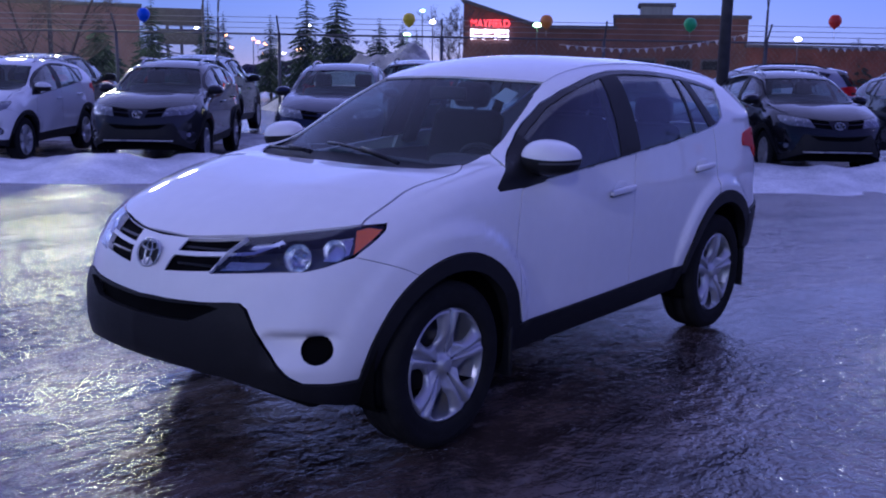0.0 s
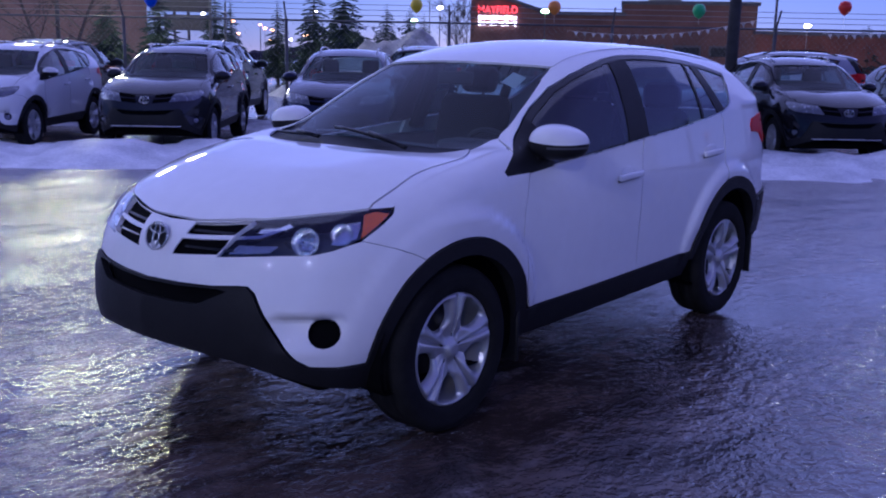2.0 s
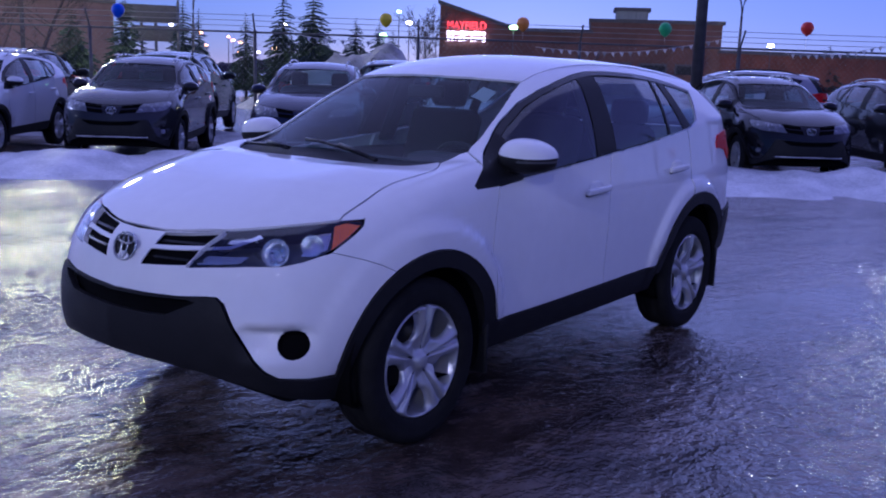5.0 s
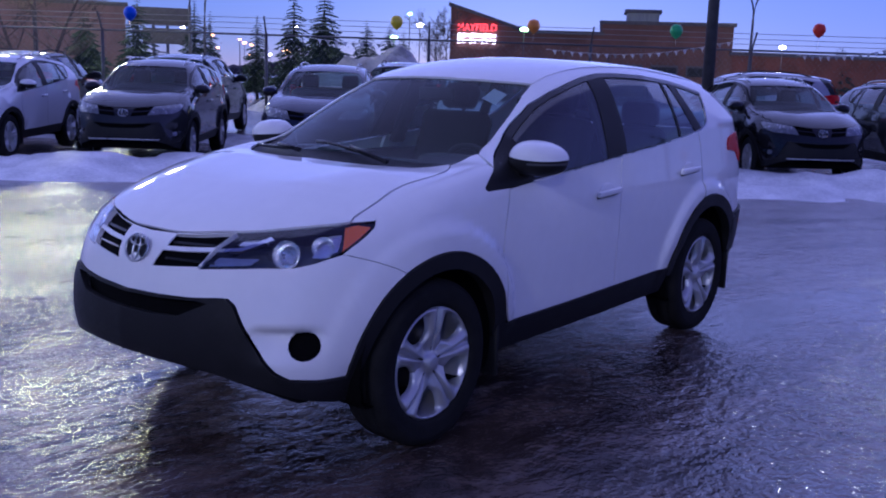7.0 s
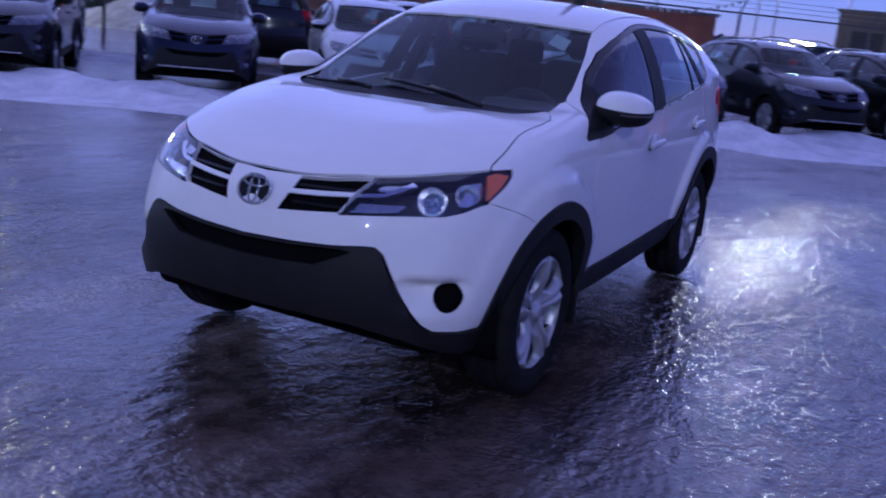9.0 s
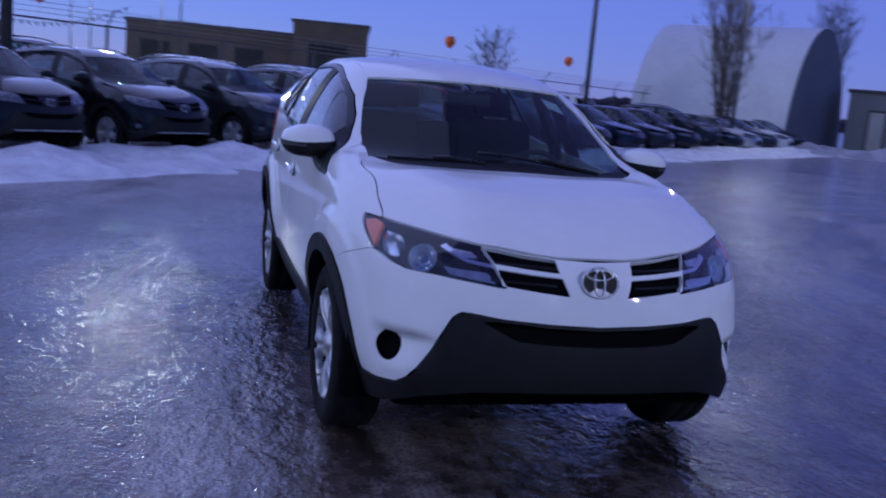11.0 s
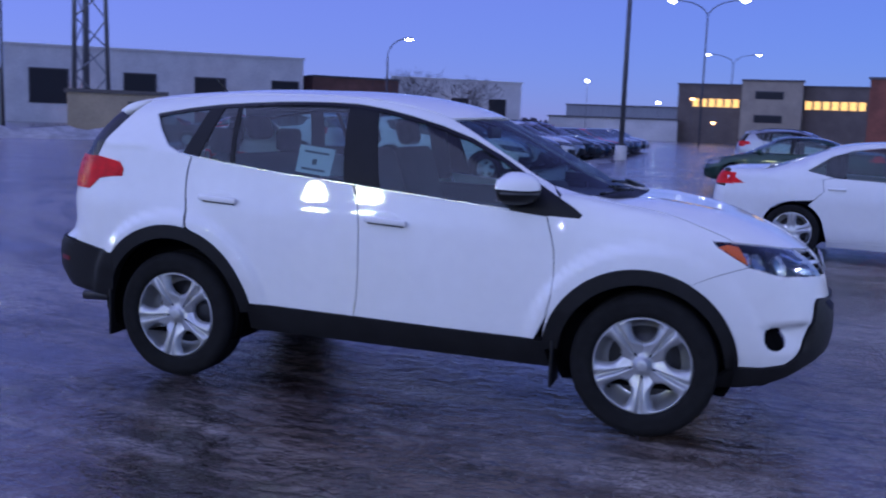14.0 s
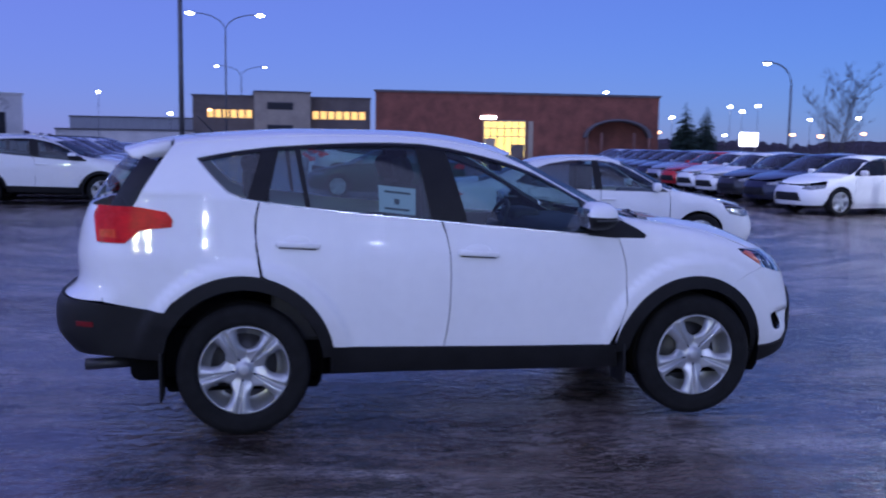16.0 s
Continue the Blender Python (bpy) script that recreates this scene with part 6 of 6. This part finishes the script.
for u in (8.0, 13.1):
    on_wall(g, "window", u, u + 2.5, 1.6, 4.9, DARKWALL, PALE)
g = block("far_building", (-30, 165), (-9, 166), 14, 5.4, 5.4, GREYWALL, "low grey building far off", flip=1)
g = block("far_building", (-26, 130), (-8.0, 132), 8, 2.9, 2.9, PALE, "long pale wall far off", flip=1)
g = block("school_building", (-8.3, 134.0), (0.3, 134.0), 16, 8.0, 8.0, BROWN, "brown office wing with a lit window band", flip=1)
for i in range(6):
    on_wall(g, "lit_window", 2.0 + i * 1.08, 2.95 + i * 1.08, 5.0, 6.2, WINDOW_GLOW, ROOF)
g = block("school_building", (0.3, 132.0), (8.2, 132.0), 18, 8.6, 8.6, TAN, "taller tan office block with slit windows", flip=1)
for z in (3.0, 6.2):
    on_wall(g, "slit_window", 1.8, 5.4, z, z + 1.0, DARKWALL, ROOF)
g = block("school_building", (8.2, 134.0), (17.0, 133.2), 16, 8.0, 8.0, BROWN, "brown office wing with a lit window band", flip=1)
for i in range(7):
    on_wall(g, "lit_window", 0.4 + i * 1.12, 1.4 + i * 1.12, 5.0, 6.2, WINDOW_GLOW, ROOF)
g = block("store_building", (12.3, 93.4), (40.3, 84.9), 22, 7.0, 6.6, BRICK, "large red brick store with a lit entrance", flip=1)
on_wall(g, "lit_entrance", 11.4, 15.7, 0.3, 4.1, ENTRY_GLOW, TAN)
on_wall(g, "lit_entrance_side", 16.0, 16.5, 0.3, 4.1, TAN)
for u in (12.1, 12.8, 13.55, 14.3, 15.0):
    on_wall(g, "mullion", u - 0.05, u + 0.05, 0.3, 4.1, ROOF, deep=0.16)
for z in (2.45, 3.3):
    on_wall(g, "transom", 11.4, 15.7, z, z + 0.10, TAN, deep=0.18)
on_wall(g, "vestibule", 11.5, 12.6, 0.3, 2.3, TAN, deep=0.5)
on_wall(g, "vestibule", 14.2, 15.6, 0.3, 1.7, BROWN, deep=0.5)
on_wall(g, "wall_lamp", 11.1, 12.6, 4.3, 4.6, PALE_GLOW)
arch = empty("entrance_canopy")
tagged(arch, "arched dark entrance canopy on posts", "canopy")
a, d, n = (Vector(g[k]) for k in ("a", "d", "n"))
vs, fs = [], []
for i in range(15):
    t = math.pi * i / 14
    for k, (r, o) in enumerate(((3.4, 0.1), (3.4, 2.6), (3.0, 2.6), (3.0, 0.1))):
        vs.append(a + d * (25.0 - r * math.cos(t)) + n * o + Vector((0, 0, 2.5 + r * 0.55 * math.sin(t))))
fs = [(i * 4 + j, i * 4 + (j + 1) % 4, (i + 1) * 4 + (j + 1) % 4, (i + 1) * 4 + j) for i in range(14) for j in range(4)]
pydata("arch", vs, fs, ROOF, arch)
for u in (21.9, 23.4, 26.6, 28.1):
    p = a + d * u + n * 2.3
    part("post", tube(bm_new(), p, p + Vector((0, 0, 3.0)), 0.16, n=8), BRICK_DARK, arch)
lit = empty("lit_sign", pose(53.1, 89.5, 0, 0, 0, 25))
tagged(lit, "glowing white sign panel on posts", "sign")
part("panel", box(bm_new(), (0, 0, 2.6), (3.0, 0.25, 1.5), 0.04), WHITE_NEON, lit)
for x in (-1.2, 1.2):
    part("post", tube(bm_new(), (x, 0, -0.1), (x, 0, 2.0), 0.08, n=6), POLE, lit)
brd = empty("sign_board", pose(-29.7, -46.1, 0, 0, 0, -35))
tagged(brd, "dark roadside sign board on two posts", "sign")
part("upper_board", box(bm_new(), (0, 0, 4.45), (3.4, 0.25, 1.0), 0.03), ROOF, brd)
part("lower_board", box(bm_new(), (-0.3, 0, 3.3), (2.6, 0.25, 0.9), 0.03), ROOF, brd)
for x in (-0.4, 0.4):
    part("post", tube(bm_new(), (x, 0, -0.1), (x, 0, 4.0), 0.10, n=6), POLE, brd)


def quonset(c, axis, length, radius, height):
    g = empty("arched_hall")
    tagged(g, "long white fabric hall with an arched roof", "building")
    c, ax = Vector((*c, 0)), Vector((*axis, 0)).normalized()
    sd = Vector((-ax.y, ax.x, 0))
    prof = [(radius * math.cos(t) * (1 - 0.10 * math.sin(t)), height * math.sin(t) ** 0.85) for t in np.linspace(0, math.pi, 25)]
    vs, fs, m = [], [], 12
    for i in range(m + 1):
        for u, z in prof:
            vs.append(c + ax * (length * i / m) + sd * u + Vector((0, 0, z - 0.05)))
    k = len(prof)
    fs = [(i * k + j, i * k + j + 1, (i + 1) * k + j + 1, (i + 1) * k + j) for i in range(m) for j in range(k - 1)]
    pydata("arched_roof", vs, fs, HUT, g)
    pydata("end_wall", [c - ax * 0.03 + sd * u * 0.985 + Vector((0, 0, z * 0.985)) for u, z in prof], [tuple(range(k))], HUT_END, g, "grey end wall", smooth=False)
    pydata("far_end_wall", [c + ax * (length - 0.03) + sd * u * 0.985 + Vector((0, 0, z * 0.985)) for u, z in prof], [tuple(range(k))], HUT_END, g, smooth=False)
    return g


quonset((-46.9, 37.6), (-0.82, -0.57), 10.5, 5.2, 7.5)


def lattice(x, y, h, w):
    g = empty("lattice_mast", pose(x, y, 0, 0, 0, 20))
    tagged(g, "tall steel lattice mast with three legs", "mast")
    c = [(w * math.cos(a), w * math.sin(a)) for a in (0, 2.094, 4.189)]
    top = 0.62
    for p in c:
        part("leg", tube(bm_new(), (*p, -0.05), (p[0] * top, p[1] * top, h), 0.17, 0.12, 8), GALV, g)
    for k in range(int(h / 1.9)):
        z0, z1 = 1.9 * k, 1.9 * (k + 1)
        s0, s1 = 1 - (1 - top) * z0 / h, 1 - (1 - top) * z1 / h
        for i in range(3):
            p, q = c[i], c[(i + 1) % 3]
            if k % 2:
                p, q = q, p
            part("brace", tube(bm_new(), (p[0] * s0, p[1] * s0, z0), (q[0] * s1, q[1] * s1, z1), 0.05, n=5), GALV, g)
    part("feeder_pipe", tube(bm_new(), (c[1][0] * 0.7, c[1][1] * 0.7, 0), (c[1][0] * 0.5, c[1][1] * 0.5, h), 0.22, n=8), GALV, g)
    return g


lattice(-41.5, 49.5, 24, 1.35)


# trees
def spruce(x, y, h, spread, seed):
    rnd = random.Random(seed)
    g = empty("spruce_tree", pose(x, y, 0, 0, 0, rnd.uniform(0, 360)))
    tagged(g, "dark narrow spruce tree", "tree", "spruces beyond the fence")
    part("trunk", tube(bm_new(), (0, 0, -0.1), (0, 0, h * 0.97), 0.02 * h, 0.008, 8), BARK, g)
    vs, fs = [], []
    z = h * 0.08
    while z < h * 0.985:
        reach = spread * (1 - z / h) ** 0.85 + 0.05
        n = max(5, int(15 * (1 - z / h) + 5))
        for i in range(n):
            a = rnd.uniform(0, 2 * math.pi)
            l = reach * rnd.uniform(0.55, 1.12)
            d = Vector((math.cos(a), math.sin(a), 0))
            sd = Vector((-d.y, d.x, 0))
            droop = rnd.uniform(0.12, 0.4) * l
            for s in range(5):
                q = (s + 0.5) / 5
                p = d * (l * q) + Vector((0, 0, z - droop * q * q + 0.06 * l))
                w = l * (0.30 - 0.22 * q) * rnd.uniform(0.6, 1.2)
                k = len(vs)
                vs += [p - sd * w - Vector((0, 0, w * 0.3)), p + d * (l * 0.24), p + sd * w - Vector((0, 0, w * 0.3)), p + Vector((0, 0, 0.10 * l)) - d * 0.06 * l]
                fs += [(k, k + 1, k + 3), (k + 1, k + 2, k + 3)]
        z += h * rnd.uniform(0.022, 0.034)
    pydata("crown", vs, fs, NEEDLES, g, smooth=False)
    return g


def bare_tree(x, y, h, spread, seed, upright=0.5, stems=1, label="bare grey deciduous tree"):
    """Leaning stems with rising branches all along, each with fine twigs."""
    rnd = random.Random(seed)
    g = empty("bare_tree", pose(x, y, 0))
    tagged(g, label, "tree", "bare trees")
    limbs, twigs = [], []

    def limb(store, p, d, l, r, bend, n=4):
        pts = [p]
        for k in range(n):
            d = (d + Vector((rnd.uniform(-1, 1), rnd.uniform(-1, 1), rnd.uniform(-0.2, 0.7))) * bend).normalized()
            pts.append(pts[-1] + d * (l / n))
        for k in range(n):
            store.append((pts[k], pts[k + 1], r * (1 - 0.8 * k / n), r * (1 - 0.8 * (k + 1) / n)))
        return pts

    for i in range(stems):
        a = 2 * math.pi * (i + rnd.uniform(-0.3, 0.3)) / stems
        lean = rnd.uniform(0.05, 0.22) * spread * 2
        d = Vector((math.cos(a) * lean, math.sin(a) * lean, 1)).normalized()
        hl = h * rnd.uniform(0.78, 0.98)
        st = limb(limbs, Vector((math.cos(a) * 0.1, math.sin(a) * 0.1, -0.1)), d, hl, 0.013 * h, 0.07, 6)
        nb = int(30 / stems ** 0.5)
        for k in range(nb):
            q = 0.16 + 0.82 * (k + rnd.random()) / nb
            s = min(5, int(q * 6))
            p = st[s].lerp(st[s + 1], q * 6 - s)
            b = rnd.uniform(0, 2 * math.pi)
            e = Vector((math.cos(b) * spread, math.sin(b) * spread, 0.35 + upright * 0.5)).normalized()
            l = h * (0.14 + 0.26 * math.sin(math.pi * min(1, q * 0.9))) * rnd.uniform(0.6, 1.1)
            br = limb(limbs if q < 0.5 else twigs, p, e, l, 0.0045 * h * (1.15 - q), 0.16, 4)
            for m in range(9):
                w = br[rnd.randint(1, 4)]
                f = (e + Vector((rnd.uniform(-1, 1), rnd.uniform(-1, 1), rnd.uniform(-0.2, 0.9))) * 0.8).normalized()
                tw = limb(twigs, w, f, l * rnd.uniform(0.25, 0.5), 0.011, 0.2, 2)
                for _ in range(3):
                    f2 = (f + Vector((rnd.uniform(-1, 1), rnd.uniform(-1, 1), rnd.uniform(-0.3, 0.8))) * 0.8).normalized()
                    limb(twigs, tw[1], f2, l * rnd.uniform(0.12, 0.25), 0.008, 0.1, 1)
    for nm, ls, n, m in (("trunk", limbs, 6, BARK), ("crown", twigs, 3, TWIG)):
        vs, fs = [], []
        for p, q, r0, r1 in ls:
            t = (q - p).to_track_quat("Z", "Y").to_matrix()
            k = len(vs)
            r0, r1 = max(r0, 0.007), max(r1, 0.006)
            for c, r in ((p, r0), (q, r1)):
                for i in range(n):
                    a = 2 * math.pi * i / n
                    vs.append(c + t @ Vector((r * math.cos(a), r * math.sin(a), 0)))
            fs += [(k + i, k + (i + 1) % n, k + n + (i + 1) % n, k + n + i) for i in range(n)]
        pydata(nm, vs, fs, m, g)
    return g


for i, (x, y, h, s) in enumerate(((-20.0, -38.0, 4.0, 1.5), (-23.1, -38.4, 5.0, 1.5), (-28.3, -40.9, 5.4, 1.3), (-32.0, -44.4, 5.0, 1.1), (-29.0, -36.5, 4.4, 1.1), (-27.8, -32.3, 5.5, 1.5), (-28.2, -30.6, 5.7, 1.75), (-39.0, -38.1, 4.8, 1.5), (-39.9, -37.0, 4.6, 1.4), (-42.1, -37.8, 4.3, 1.2), (-38.2, -40, 3.6, 1.5),
                                  (44.9, 88.2, 6.6, 2.2), (46.9, 87.4, 6.2, 2.1), (-8, 158, 7.5, 2), (-4, 160, 7, 2), (-62, 86, 8.2, 0.7), (-49, 97, 8.0, 0.7), (-60, -16, 4.2, 1.4), (-72, -20, 4.4, 1.5))):
    spruce(x, y, h, s, 100 + i)
for i, (x, y, h, s, st, up) in enumerate(((-37.0, 24.8, 7.6, 0.42, 5, 1.9), (-40.4, 13.5, 4.5, 0.6, 1, 1.2), (-57.5, 46.5, 10.4, 0.3, 3, 2.2), (-14.2, -31.8, 7.2, 1.1, 2, 0.5), (49.6, 68.4, 8.0, 0.9, 3, 1.0), (-33, 92, 7.4, 1.1, 4, 0.6), (-28, 96, 6.6, 1.3, 5, 0.4), (-58, 98, 9.0, 1.4, 5, 0.3), (-40, -33, 5.0, 0.9, 2, 0.8))):
    bare_tree(x, y, h, s, 40 + i, up, st)

for x, y, z in ((-44.7, -6.6, 5.8), (-44.6, -5.7, 5.8), (-44.1, -2.4, 5.2)):
    post_light(x, y, z, PALE_GLOW, 0.26, "pale")

# far woods and low roofs along the horizon
FAR_WOOD = mat("far_bare_woods", (0.055, 0.042, 0.050), 0.95, vary=0.4, scale=0.15)
vs, fs = [], []
rnd = random.Random(31)
n = 2600
for i in range(n):
    a = 2 * math.pi * i / n
    q = Vector((math.cos(a) * 6, math.sin(a) * 6, 0.5))
    r = 250 + 25 * noise.noise(q * 0.7)
    low = 2.8 + 2.0 * noise.fractal(q * 2.2, 1.0, 2.0, 4) + 1.2 * max(0, noise.noise(q * 0.6))
    h = max(1.2, low + rnd.uniform(-0.5, 0.5) * (1 + noise.noise(q * 3)))
    c, s = math.cos(a), math.sin(a)
    vs += [(r * c, r * s, -0.2), ((r + 1) * c, (r + 1) * s, h * 0.7), ((r + 3) * c, (r + 3) * s, h), ((r + 8) * c, (r + 8) * s, -0.2)]
for i in range(n):
    for j in range(3):
        a, b = i * 4 + j, ((i + 1) % n) * 4 + j
        fs.append((a, b, b + 1, a + 1))
tagged(pydata("far_woods", vs, fs, FAR_WOOD, smooth=False), "dark belt of bare woods along the horizon", "woods", kind="stuff")

# lot lamps for glare on ice and glints on the car, some added unseen
def lot_or_fill_lamp(x, y, z, watts, colour, radius=0.14):
    lt = bpy.data.lights.new("lot_lamp_light", "POINT")
    lt.energy, lt.color, lt.shadow_soft_size = watts, colour, radius
    o = new("lot_lamp_light", lt)
    o.location = (x, y, z - 0.35)


# x 20 and 17: added unseen lamps that brighten the car's left side
for x, y, z, watts, colour in ((-31.0, 22.5, 10, 480, (1.0, 0.93, 0.60)), (7, -26, 9, 620, (0.95, 0.97, 1.0)), (13, -22.5, 8.8, 560, (1.0, 0.95, 0.8)), (3, -30, 9, 560, (0.95, 0.97, 1.0)), (-4, -32, 9, 560, (1.0, 0.95, 0.8)), (20, 4, 9, 1600, (1.0, 0.95, 0.8)), (17, 12, 9, 1000, (1.0, 0.95, 0.8))):
    lot_or_fill_lamp(x, y, z, watts, colour)
    street_lamp(x - 1.5, y, z, 1.2, 0, None, "tall lamp with a short arm, lot light or added fill")
street_lamp(-15.5, -34, 9, 1.2, 0, None, "tall lot lamp with two short arms", True)
for x, watts in ((-17.0, 1250), (-14.0, 900)):
    lot_or_fill_lamp(x, -34, 9, watts, (1.0, 0.93, 0.30), 0.7)
# the cluster of lit globes beyond the fence
lot_or_fill_lamp(-44.3, -4.3, 6.6, 1300, (1.0, 0.94, 0.50), 0.7)
